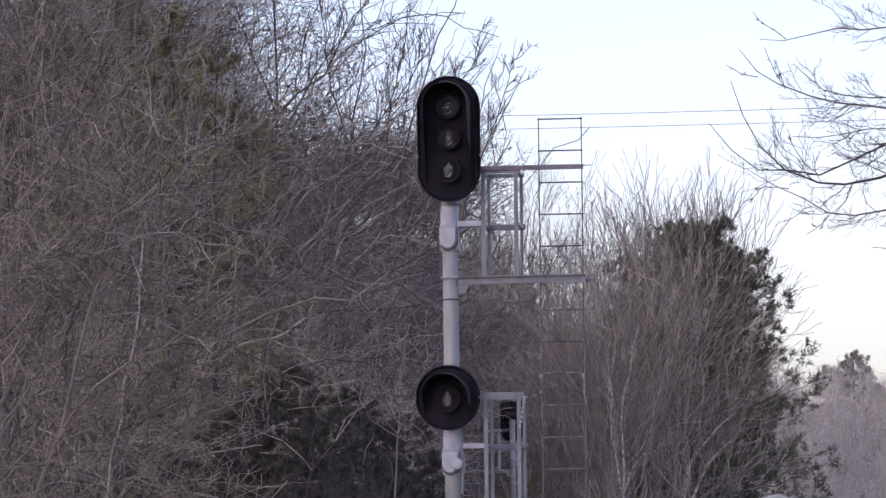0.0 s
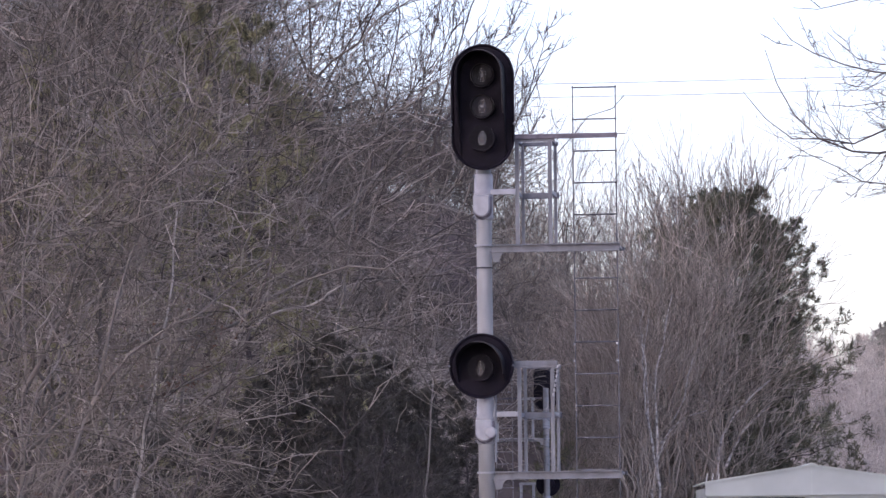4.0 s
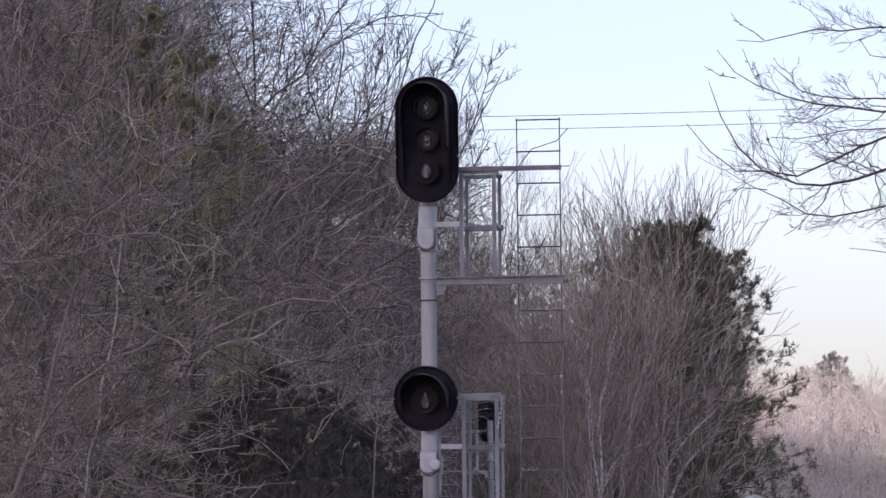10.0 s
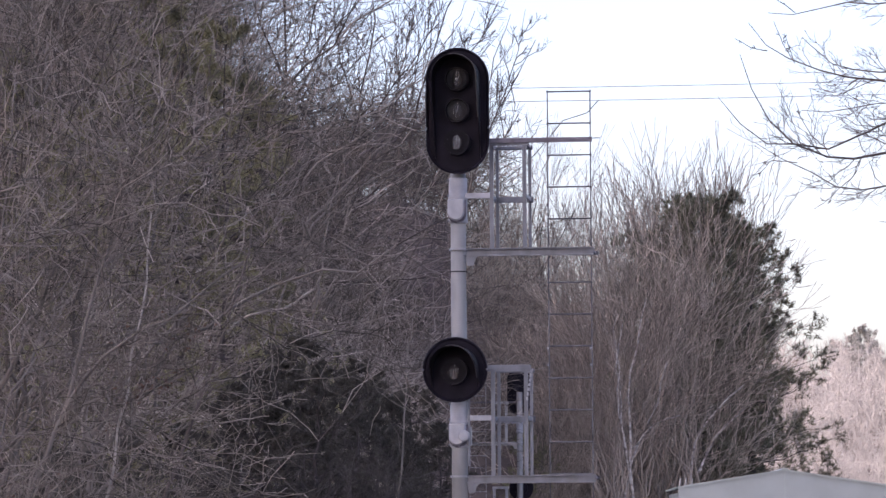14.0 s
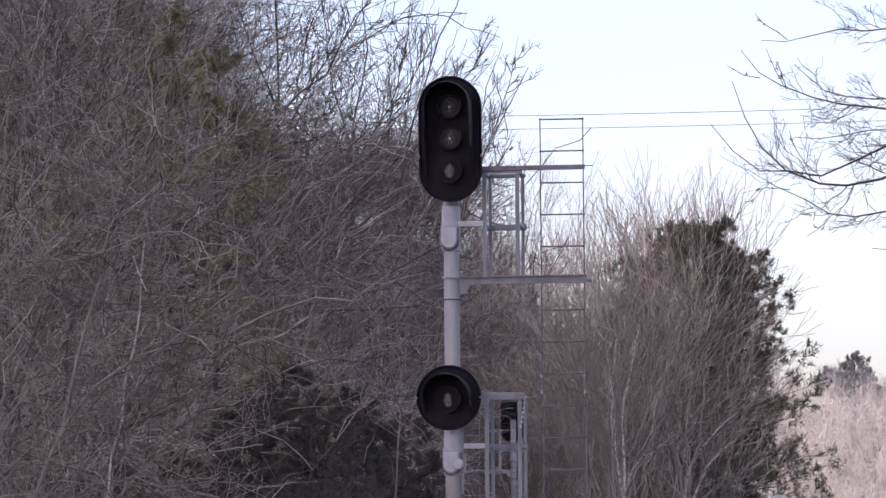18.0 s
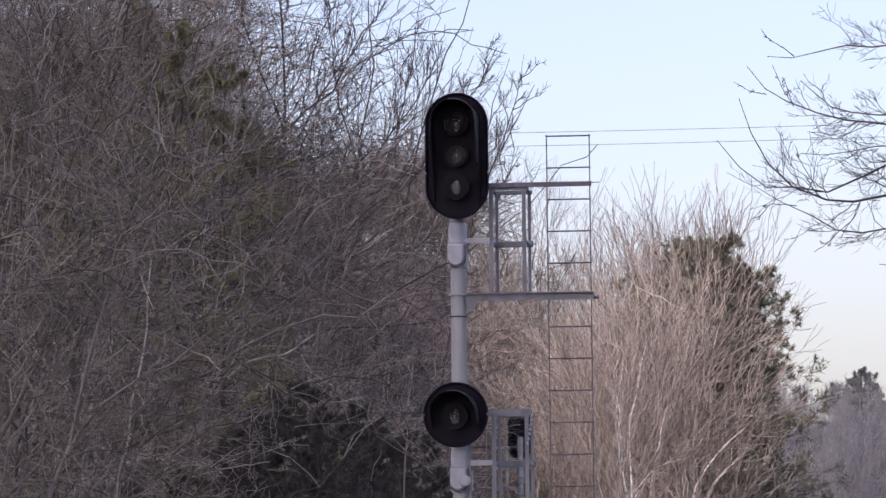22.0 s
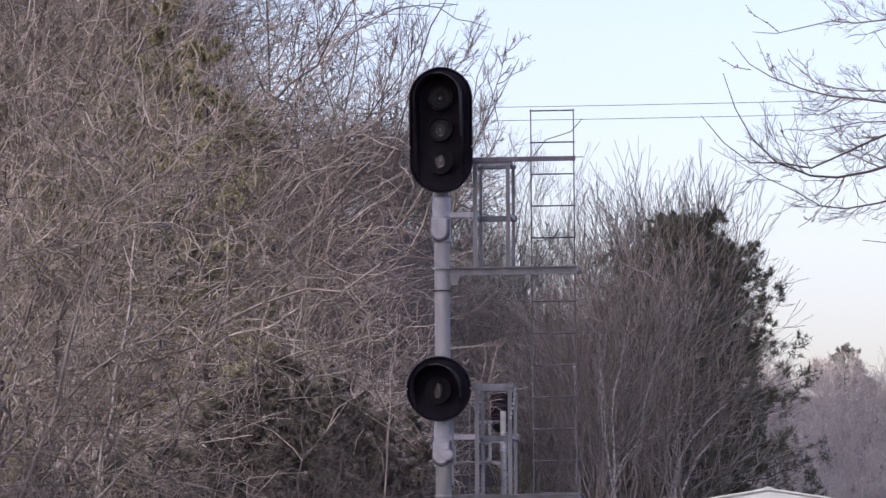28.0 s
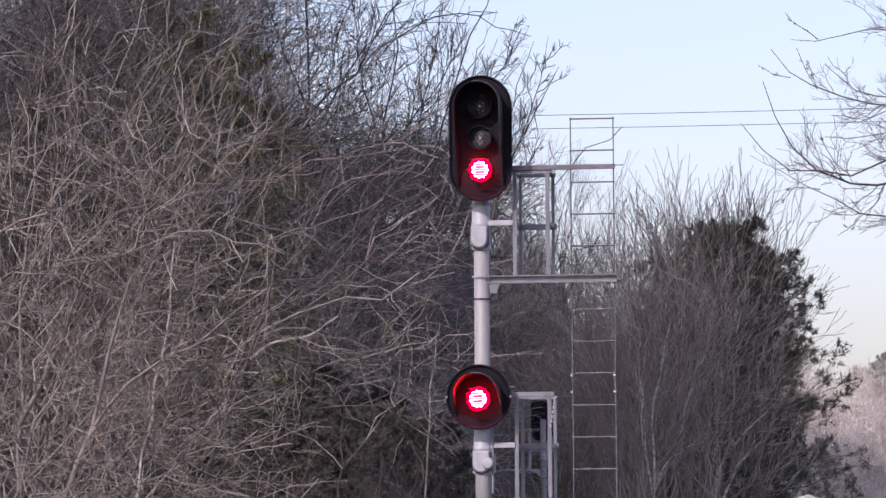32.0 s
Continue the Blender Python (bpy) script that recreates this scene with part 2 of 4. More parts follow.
def tube_mesh(name, sets):
    """One mesh of many tapered tubes. sets: (points, radii, sides)."""
    verts, faces, base = [], [], 0
    for pts, rad, s in sets:
        n, k = pts.shape[:2]
        tang = unit(np.gradient(pts, axis=1))
        ref = np.where(np.abs(tang[..., 2:3]) > 0.9, np.array([1.0, 0, 0]), np.array([0, 0, 1.0]))
        u = unit(np.cross(tang, ref))
        v = np.cross(tang, u)
        a = np.arange(s) * 2 * np.pi / s
        ring = pts[:, :, None] + rad[:, :, None, None] * (u[:, :, None] * np.cos(a)[:, None] + v[:, :, None] * np.sin(a)[:, None])
        verts.append(ring.reshape(-1, 3))
        idx = np.arange(n * k * s).reshape(n, k, s) + base
        q = np.stack([idx[:, :-1], np.roll(idx, -1, 2)[:, :-1], np.roll(idx, -1, 2)[:, 1:], idx[:, 1:]], -1)
        faces.append(q.reshape(-1, 4))
        base += n * k * s
    return quads(name, np.concatenate(verts), np.concatenate(faces))


def quads(name, v, f):
    me = bpy.data.meshes.new(name)
    n, c = len(f), f.shape[1]
    me.vertices.add(len(v)), me.loops.add(n * c), me.polygons.add(n)
    me.vertices.foreach_set("co", v.astype(np.float32).ravel())
    me.loops.foreach_set("vertex_index", f.astype(np.int32).ravel())
    me.polygons.foreach_set("loop_start", np.arange(n, dtype=np.int32) * c)
    me.update(calc_edges=True)
    return me


# ---- the ground: one sheet, flat by the track, rising as a wooded bank behind it ----
def ease(a, b, v):
    v = min(1.0, max(0.0, (v - a) / (b - a)))
    return v * v * (3 - 2 * v)


def ground_z(x, y):
    bank = 12.5 * ease(78, 128, y) * (1 - ease(-7.0, 1.6, x)) * (1 - ease(260, 420, y))
    bank = max(bank, (14.6 + 1.2 * noise.noise((x * 0.5, 3.0, 0))) * ease(123, 166, y) * (1 - ease(-1.0, 5.5, x)) * (1 - ease(175, 225, y)))
    bank = max(bank, 12.0 * ease(197, 214, y) * ease(-3, 4, x) * (1 - ease(10.5, 14.5, x)) * (1 - ease(218, 245, y)))
    far = (14.4 + 0.5 * noise.noise((x * 0.3, 7.0, 0)) - 0.1 * min(8.0, max(0.0, x - 27.5)) ** 2) * ease(215, 330, y) + 4 * ease(330, 700, y)
    return bank + far * ease(-30, 10, x) + 0.12 * noise.noise((x * 0.2, y * 0.2, 0))


def build_ground():
    xs = sorted({*range(-40, 41, 2), *range(-300, 301, 20), *range(-2400, 2401, 300)})
    ys = sorted({*range(-20, 200, 3), *range(-300, 500, 20), *range(-2400, 3001, 300)})
    bm = bmesh.new()
    grid = [[bm.verts.new((x, y, ground_z(x, y) if 20 < y < 1500 else 0.0)) for x in xs] for y in ys]
    for a, b in zip(grid, grid[1:]):
        for i in range(len(xs) - 1):
            bm.faces.new((a[i], a[i + 1], b[i + 1], b[i]))
    ob = part("ground", bm, LITTER, None, smooth=True)
    tagged(ob, "brown leaf litter and dry grass, rising to a wooded bank", "ground", kind="structure")


build_ground()


# ---- the signal ----
def head_parts(signal, name, x, z, half, lamps, label):
    """A signal head: back plate with a rolled rim, tunnel hood, housing, and a lamp unit for each height in lamps."""
    head = part(name, loft([[(px, -0.012, pz) for px, pz in oblong(half, 0.28)], [(px, -0.030, pz) for px, pz in oblong(half, 0.293)],
                            [(px, -0.030, pz) for px, pz in oblong(half, 0.304)], [(px, -0.012, pz) for px, pz in oblong(half, 0.309)],
                            [(px, 0.004, pz) for px, pz in oblong(half, 0.306)]], True, True), BLACK, signal, label)
    head.location = (x, -0.20, z)
    head.scale = (1.0, 1.0, 1.0) if half else (1.022, 1.0, 1.022)
    # the housing behind the plate
    part("housing", loft([[(px, 0.004, pz) for px, pz in oblong(half, 0.17)], [(px, 0.10, pz) for px, pz in oblong(half, 0.165)],
                          [(px, 0.13, pz) for px, pz in oblong(half, 0.13)]], False, True), BLACK, head)
    # the hood: a tunnel over the top and down both sides, cut away slanting below
    r0, long = 0.215, 0.36
    path = []
    for i in range(29):
        a = math.pi * i / 28
        path.append((r0 * math.cos(a), r0 * math.sin(a) + half))
    low = [(r0, half - (half * 2 + 0.16) * k / 6) for k in range(6, 0, -1)]
    path = low + path + [(-px, pz) for px, pz in reversed(low)]
    z_top, z_low = half + r0, low[0][1]
    reach = [long * (0.12 + 0.88 * ease(0, 1, (pz - z_low) / (z_top - z_low) * 1.25)) for px, pz in path]
    bm = bmesh.new()
    layers = []
    for grow, end in ((0.0, 0.012), (0.0, 1.0), (0.009, 1.0), (0.009, 0.012)):
        row = []
        for (px, pz), d in zip(path, reach):
            cx, cz = (px, pz - half) if pz > half else (px, 0)
            n = math.hypot(cx, cz) or 1
            row.append(bm.verts.new((px + cx / n * grow, -(d if end == 1.0 else end), pz + cz / n * grow)))
        layers.append(row)
    for a, b in zip(layers, layers[1:]):
        for i in range(len(path) - 1):
            bm.faces.new((a[i], a[i + 1], b[i + 1], b[i]))
    bmesh.ops.recalc_face_normals(bm, faces=bm.faces)
    hood = part("hood", bm, HOODED, head, smooth=False)
    # its front lip: a paler strip for the light caught on the right edge
    ring = np.array([[(px, -d - 0.003, pz) for (px, pz), d in zip(path[3:23], reach[3:23])]])
    finish("hood_lip", tube_mesh("hood_lip", [(ring, np.full((1, 20), 0.0065), 6)]), LITLIP, head, "grey strip for light caught on the hood edge", False)
    # rivets along the rim of the plate
    for k in (-1, 1):
        part("bolt", rodded((0.303 * k, -0.030, -half * 0.55), (0.303 * k, -0.042, -half * 0.55), 0.012, sides=8), GALV, head)
    for h, lit in lamps:
        deep, ahead = (0.028, 0.03) if lit else (0.115, 0.0)
        part("lens_ring", spun([(0.112, 0.012), (0.118, 0.02), (0.118, deep), (0.108, deep), (0.106, 0.014)], 32, "y"), HOODED, head).location = (0, 0, h)
        lens = part("lens", spun([(0.105, 0.098), (0.095, 0.112), (0.07, 0.126), (0.04, 0.134), (0.012, 0.137)], 28, "y"), GLASS, head, "clear moulded glass lens", True)
        lens.location = (0, -ahead, h)
        # Oval glossy piece added for the glint of the lens, shaped and sized to it.
        inner = part("inner_lens", loft([[(0.78 * r * math.cos(a), -y, 1.25 * r * math.sin(a)) for a in (2 * math.pi * i / 20 for i in range(20))]
                                         for r, y in ((0.058, 0.098), (0.05, 0.106), (0.03, 0.113), (0.008, 0.116))], False, True), GLINT, head, "oval glossy piece shaped as the glint of the lens", True)
        inner.location = (0.004, -ahead * 1.6, h - 0.006)
        if not lit:
            part("reflector", spun([(0.105, 0.066), (0.09, 0.05), (0.05, 0.03), (0.02, 0.026)], 28, "y"), GAP, head).location = (0, 0, h)
            part("bulb", spun([(0.02, 0.03), (0.034, 0.045), (0.024, 0.062), (0.006, 0.07)], 14, "y"), GALV, head).location = (0, 0, h)
            part("diaphragm", loft([[(r * math.cos(2 * math.pi * i / 28), -0.071, r * math.sin(2 * math.pi * i / 28)) for i in range(28)] for r in (0.099, 0.109)]), HOODED, head).location = (0, 0, h)
        if lit:
            # the faceted red lamp: a scalloped bright dome, and a spiked ring imitating its halo
            def facets(n, grow, y, points):
                return [(grow * (1 + points * math.cos(n * a)) * math.cos(a), -y, grow * (1 + points * math.cos(n * a)) * math.sin(a)) for a in (2 * math.pi * i / 88 for i in range(88))]
            # The ring glows both ways, so the plate reddens as if from the halo.
            part("lamp_ring", loft([facets(22, 0.103, 0.068, 0.11), facets(22, 0.1, 0.07, 0.1), facets(22, 0.05, 0.072, 0.0)], False, True), RED, head, "spiked glowing ring imitating the halo of the red lamp").location = (0, 0, h)
            part("lamp_disc", loft([facets(11, 0.082, 0.0725, 0.07), facets(11, 0.078, 0.08, 0.07), facets(11, 0.055, 0.088, 0.03), facets(11, 0.01, 0.092, 0.0)], False, True), HOT, head, "white-hot face of the red lamp").location = (0, 0, h)
            for k in (-1, 1):
                part("lamp_bar", boxed(-0.043, 0.043, -0.101, -0.096, k * 0.024 - 0.0095, k * 0.024 + 0.0095, 0.003), SLIT, head, "dark red bar across the lamp").location = (0, 0, h)
            # Added shutter that hides the glowing lamp until it is to come on.
            ring = part("shutter_ring", loft([[(r * math.cos(2 * math.pi * i / 32), -y, r * math.sin(2 * math.pi * i / 32)) for i in range(32)] for r, y in ((0.12, 0.013), (0.12, 0.129), (0.125, 0.129), (0.125, 0.013))]), HOODED, head)
            ring.location = (0, 0, h)
            leaves = []
            for k in range(5):
                zc = (k - 2) * 0.0485
                rise = [0.0253 * e / 3 for e in range(-3, 4)]
                half_width = [math.sqrt(max(0.0001, 0.124 ** 2 - (zc + e) ** 2)) for e in rise]
                blade = [(-w, e) for w, e in zip(half_width, rise)][::-1] + [(w, e) for w, e in zip(half_width, rise)]
                slat = part("shutter_slat", loft([[(px, yy, pz) for px, pz in blade] for yy in (-0.0012, 0.0012)], True, True), HOODED, head, "thin black slat added to hide the unlit lamp")
                slat.location = (0, -0.127, h + zc)
                leaves.append(slat)
            ADDED_SHUTTERS.append((ring, leaves))
    return head


def collar_parts(signal, z, side):
    """The cast clamp that carries a head on the mast, with its round elbow."""
    clamp = part("head_clamp", spun([(0.086, z + 0.22), (0.09, z + 0.20), (0.09, z + 0.05), (0.097, z + 0.045), (0.097, z + 0.02), (0.09, z), (0.087, z - 0.17),
                                     (0.094, z - 0.18), (0.094, z - 0.21), (0.084, z - 0.22)][::-1], 28), CAST, signal, "cast aluminium clamp round the mast", True)
    def tongue(r, y0, y1, lift):
        out = [(r, 0.1), (-r, 0.1)] + [(-r * math.cos(math.pi * i / 12), -r * math.sin(math.pi * i / 12) + lift) for i in range(13)]
        return loft([[(px * g, y, pz * g) for px, pz in out] for y, g in ((y0, 1.0), (y1 + 0.02, 1.0), (y1 + 0.006, 0.95), (y1, 0.86))], True, True)
    low = part("elbow", tongue(0.08, -0.05, -0.125, -0.03), CAST, clamp, "rounded cast elbow", False)
    low.location = (-0.012, 0, z - 0.09)
    part("elbow_rim", tongue(0.092, -0.05, -0.095, -0.032), DARKSTEEL, clamp, "dark rim round the elbow").location = (-0.006, 0, z - 0.1)
    if side > 0.03:
        part("conduit_cap", spun([(0.055, 0.0), (0.055, 0.06), (0.045, 0.07), (0.02, 0.074)], 20, "y"), CAST, clamp).location = (side, -0.08, z - 0.11)
        part("side_plate", boxed(0.04, 0.118, -0.06, 0.05, z - 0.2, z - 0.02), PAINT, clamp)
    for k in (0.2, 0.05, -0.195):
        part("bolt", rodded((-0.102, -0.03, z + k), (-0.08, -0.03, z + k), 0.012, sides=8), GALV, clamp)
    return clamp


def landing_parts(signal, z, rail, mid, x1, beam_mat):
    """A maintainer's landing beside a head: channel beams and grating, and a boxed guard rail above."""
    deep = 0.60
    deck = part("landing", boxed(0.05, x1, -0.012, -0.004, z - 0.075, z, 0.002), GALV, signal, "galvanised steel landing beside the mast")
    for y in (-0.05, deep):
        back = -0.013 if y < 0 else y + 0.045
        for za, zb in ((z - 0.012, z), (z - 0.078, z - 0.066) if y < 0 else (z - 0.034, z - 0.024)):
            part("flange", boxed(0.05, x1, y, back, za, zb, 0.001), GALV, deck)
    part("back_beam", boxed(0.05, x1, deep + 0.046, deep + 0.054, z - 0.034, z, 0), GALV, deck)
    part("grating", boxed(0.30, x1 - 0.02, 0.0, deep, z - 0.03, z - 0.012, 0), DARKSTEEL, deck, "open steel grating")
    bm = bmesh.new()
    for v in ((0.07, z - 0.076), (0.20, z - 0.076), (0.165, z - 0.11), (0.15, z - 0.17), (0.09, z - 0.17)):
        bm.verts.new((v[0], -0.04, v[1]))
    face = bm.faces.new(bm.verts)
    made = bmesh.ops.extrude_face_region(bm, geom=[face])
    bmesh.ops.translate(bm, verts=[v for v in made["geom"] if isinstance(v, bmesh.types.BMVert)], vec=(0, 0.012, 0))
    bmesh.ops.recalc_face_normals(bm, faces=bm.faces)
    part("gusset", bm, GALV, deck)
    part("mast_band", spun([(0.086, z + 0.0), (0.092, z), (0.092, z - 0.018), (0.086, z - 0.018)], 28), CAST, signal, "bright steel band round the mast")
    guard = part("guard_rail", box(boxed(0.28, 0.70, -0.055, -0.02, rail - 0.012, rail + 0.035), 0.28, 0.70, -0.055, -0.043, rail - 0.03, rail - 0.012, 0), GALV, signal, "galvanised angle-iron guard rail")
    for x in (0.33, 0.65):
        for y in (-0.05, deep - 0.05):
            w = 0.019 if y < 0 else 0.015
            part("post", box(boxed(x - w, x + w * 0.3, y, y + 0.01, z, rail - 0.002, 0.001), x + w * 0.3, x + w, y, y + 0.036, z, rail - 0.002, 0.001), GALV, guard)
    part("back_rail", boxed(0.30, 0.68, deep - 0.05, deep - 0.01, rail - 0.02, rail + 0.02), GALV, guard)
    for x in (0.315, 0.655):
        part("side_rail", boxed(x - 0.01, x + 0.01, -0.018, deep - 0.05, rail - 0.01, rail + 0.02), GALV, guard)
        part("side_rail", boxed(x - 0.012, x + 0.012, -0.038, deep - 0.05, mid - 0.02, mid + 0.02), GALV, guard)
    part("mid_rail", boxed(0.075, 0.315, -0.064, -0.054, mid - 0.028, mid + 0.024), CAST, guard, "pale steel mid rail")
    part("mid_rail", boxed(0.30, 0.69, deep - 0.062, deep - 0.052, mid - 0.03, mid + 0.03), GALV, guard)
    return guard


def build_signal():
    s = thing("railway_signal", 0.106, 45.0, ground_z(0, 45), "tall grey railway signal mast, black hooded heads, ladder and landings", "signal", "signals along the track", -6.0)
    part("base_block", spun([(0.42, -0.2), (0.42, 0.14), (0.39, 0.17)], 8), LID, s, "pale concrete footing")
    part("mast", rodded((0, 0, 0.15), (0, 0, 5.9), 0.08, 0.073, 32), PAINT, s, "round aluminium-painted mast", True)
    part("base_flange", spun([(0.2, 0.16), (0.2, 0.19), (0.1, 0.24), (0.092, 0.3)], 24), CAST, s)
    head_parts(s, "upper_head", 0.021, 5.926, 0.304, ((0.305, False), (0.0, False), (-0.312, True)), "long black back plate with three lamps")
    head_parts(s, "lower_head", -0.018, 3.425, 0.0, ((-0.02, True),), "round black back plate with one lamp")
    collar_parts(s, 5.07, -0.005)
    collar_parts(s, 2.9, 0.055)
    landing_parts(s, 4.605, 5.625, 5.115, 1.315, GALV)
    landing_parts(s, 2.41, 3.44, 2.965, 1.315, GALV)
    part("top_rail", box(boxed(0.10, 1.31, -0.068, -0.058, 5.62, 5.668), 0.10, 1.31, -0.058, -0.02, 5.66, 5.668, 0), DARKSTEEL, s, "dark steel rail from mast to ladder")
    part("dark_mark", spun([(0.079, 4.375), (0.0835, 4.374), (0.0835, 4.386), (0.079, 4.387)], 24), GAP, s, "dark seam on the mast")
    lad = part("ladder", rodded((0.872, 0.03, 0.1), (0.872, 0.03, 6.135), 0.0058, sides=8), LADDER, s, "thin galvanised steel ladder")
    part("stile", rodded((1.287, 0.03, 0.1), (1.287, 0.03, 6.135), 0.0058, sides=8), LADDER, lad)
    for k in range(20):
        part("rung", rodded((0.862, 0.03, 6.12 - 0.3085 * k), (1.297, 0.03, 6.12 - 0.3085 * k), 0.0075, sides=8), LADDER, lad)
    for zz in (3.63, 3.47):
        for xx in (0.872, 1.287):
            part("bolt", rodded((xx - 0.008, 0.0, zz), (xx - 0.008, -0.02, zz), 0.012, sides=8), CAST, lad)
    part("ladder_brace", rodded((0.08, 0.0, 1.68), (0.862, 0.03, 1.7), 0.012, sides=8), GALV, lad)
    # chain hanging from the lower guard rail
    bm = bmesh.new()
    for k in range(7):
        rod(bm, (0.72 - 0.010 * k, -0.06, 3.43 - 0.045 * k), (0.70 - 0.006 * k, -0.06, 3.40 - 0.045 * k), 0.011, sides=6)
    part("chain", bm, CAST, s, "bright hanging chain")
    part("cable", rodded((0.098, -0.06, 2.5), (0.098, -0.06, 3.2), 0.012, sides=8), GALV, s)
    return s


ADDED_SHUTTERS = []
signal = build_signal()
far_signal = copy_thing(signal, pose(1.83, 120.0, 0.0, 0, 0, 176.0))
# The far ladder and rails take the paler copy, so they look skylit.
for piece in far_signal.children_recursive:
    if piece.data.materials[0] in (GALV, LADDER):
        piece.material_slots[0].link, piece.material_slots[0].material = "OBJECT", SKYLITGALV
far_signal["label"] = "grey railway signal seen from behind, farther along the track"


# ---- bare trees ----
def stems(rng, starts, ways, lengths, radii, k, pull, wig, tip):
    """Stems (n, k, 3) that grow from starts along ways, bending by pull and wandering by wig."""
    p, d = np.array(starts, float), unit(np.array(ways, float))
    out = [p]
    for _ in range(k - 1):
        d = unit(d + np.array(pull) / k + rng.normal(0, wig, d.shape))
        p = p + d * (lengths / (k - 1))[:, None]
        out.append(p)
    t = np.linspace(0, 1, k)[None, :]
    pts = np.stack(out, 1)
    if k > 3:
        pts[:, 1:-1] += rng.normal(0, 1, pts[:, 1:-1].shape) * (0.13 * lengths / (k - 1))[:, None, None]
    return pts, np.maximum(radii[:, None] * (1 - t) ** 0.8, tip * (1 - 0.5 * t))


def branch(rng, pts, rad, m, angle, spread, length, k, pull, wig, t0, t1, thin, tip, taper=0.5):
    """m side branches on every stem."""
    n, kk = pts.shape[:2]
    t = rng.uniform(t0, t1 * 0.82, (n, m))
    i = np.minimum((t * (kk - 1)).astype(int), kk - 2)
    f = (t * (kk - 1) - i)[..., None]
    rows = np.arange(n)[:, None]
    a, b = pts[rows, i], pts[rows, i + 1]
    start = (a * (1 - f) + b * f).reshape(-1, 3)
    tang = unit(b - a).reshape(-1, 3)
    side = rng.normal(0, 1, tang.shape)
    side = unit(side - tang * (side * tang).sum(-1, keepdims=True))
    ang = np.radians(rng.normal(angle, spread, len(tang)))[:, None]
    way = tang * np.cos(ang) + side * np.sin(ang)
    whole = np.linalg.norm(pts[:, 1:] - pts[:, :-1], axis=-1).sum(1)
    size = (whole[:, None] * length * (1 - taper * t) * rng.uniform(0.55, 1.25, (n, m))).reshape(-1)
    r = ((rad[rows, i] * (1 - f[..., 0]) + rad[rows, i + 1] * f[..., 0]) * thin).reshape(-1)
    return stems(rng, start, way, size, r, k, pull, wig, tip)


def fork_tree(name, seed, height, levels=8, trunks=1, girth=0.1, bole=0.3, angle=24, shrink=0.8, lean=(0, 0), up=0.35, tip=0.005, extra=0.5, wild=0.1, splay=0.12, bark=None, fine=None, split=2, kink=0.13):
    """A leafless tree that forks again and again: a bole, forks of unequal strength, side shoots between them; it leans with lean and rises with up."""
    rng = np.random.default_rng(seed)
    tree = new(name)
    first = height * bole
    unit_len = height * (1 - bole) * (1 - shrink) / (1 - shrink ** levels) * 1.08
    at = np.zeros((trunks, 3))
    at[:, :2] = rng.normal(0, 0.25, (trunks, 2)) * (trunks > 1)
    way = unit(np.stack([lean[0] * 0.5 + rng.normal(0, splay, trunks), lean[1] * 0.5 + rng.normal(0, splay, trunks), np.ones(trunks)], -1))
    size, rad = first * rng.uniform(0.75, 1.15, trunks), girth * rng.uniform(0.7, 1.1, trunks)
    home = np.arange(trunks)
    rows = []
    for level in range(levels + 1):
        k = 8 if level == 0 else (6 if level < 3 else 4)
        thin = np.maximum(rad * 0.72, tip)
        p, d, line = at, way, [at]
        pull = np.array([lean[0] * 0.5, lean[1] * 0.5, up]) / (k * 3.5)
        for _ in range(k - 1):
            d = unit(d + pull + rng.normal(0, wild * (0.35 if level == 0 else 1.0), d.shape))
            p = p + d * (size / (k - 1))[:, None]
            line.append(p)
        pts = np.stack(line, 1)
        pts[:, 1:-1] += rng.normal(0, 1, pts[:, 1:-1].shape) * (kink * size / (k - 1))[:, None, None]
        t = np.linspace(0, 1, k)[None]
        rows.append((pts, np.maximum(rad, tip)[:, None] * (1 - t) + thin[:, None] * t, home))
        if level == levels:
            break
        n = len(p)
        def turned(base, degrees):
            side = rng.normal(0, 1, base.shape)
            side = unit(side - base * (side * base).sum(-1, keepdims=True))
            a = np.radians(rng.normal(degrees, degrees * 0.3, len(base)))[:, None]
            return unit(base * np.cos(a) + side * np.sin(a))
        more = rng.random(n) < extra
        mid = pts[np.arange(n), k // 2]
        at = np.concatenate([p, p, mid[more]])
        way = np.concatenate([turned(d, angle * 0.5), turned(d, angle * 1.25), turned(d, angle * 1.7)[more]])
        nxt = unit_len * shrink ** level
        size = nxt * np.concatenate([rng.uniform(0.8, 1.2, n), rng.uniform(0.6, 1.15, n), rng.uniform(0.45, 0.9, more.sum())])
        rad = np.concatenate([thin * 0.95, thin * 0.72, thin[more] * 0.55])
        home = np.concatenate([home, home, home[more]]) if level else np.arange(len(at))
    for k in range(trunks):
        finish("trunk", tube_mesh("trunk", [(rows[0][0][k:k + 1], rows[0][1][k:k + 1], 8)]), bark or BARK, tree, "", True)
    if split:
        for h in range(len(rows[1][0])):
            own = [(p[o == h], r[o == h], 5 if i == 0 else 4) for i, (p, r, o) in enumerate(rows[1:1 + split])]
            finish("limb", tube_mesh("limb", own), bark or BARK, tree, "", True)
    finish("crown", tube_mesh("crown", [(p, r, 3) for p, r, o in rows[1 + split:]]), fine or TWIG, tree, "dense bare twigs", False)
    return tree


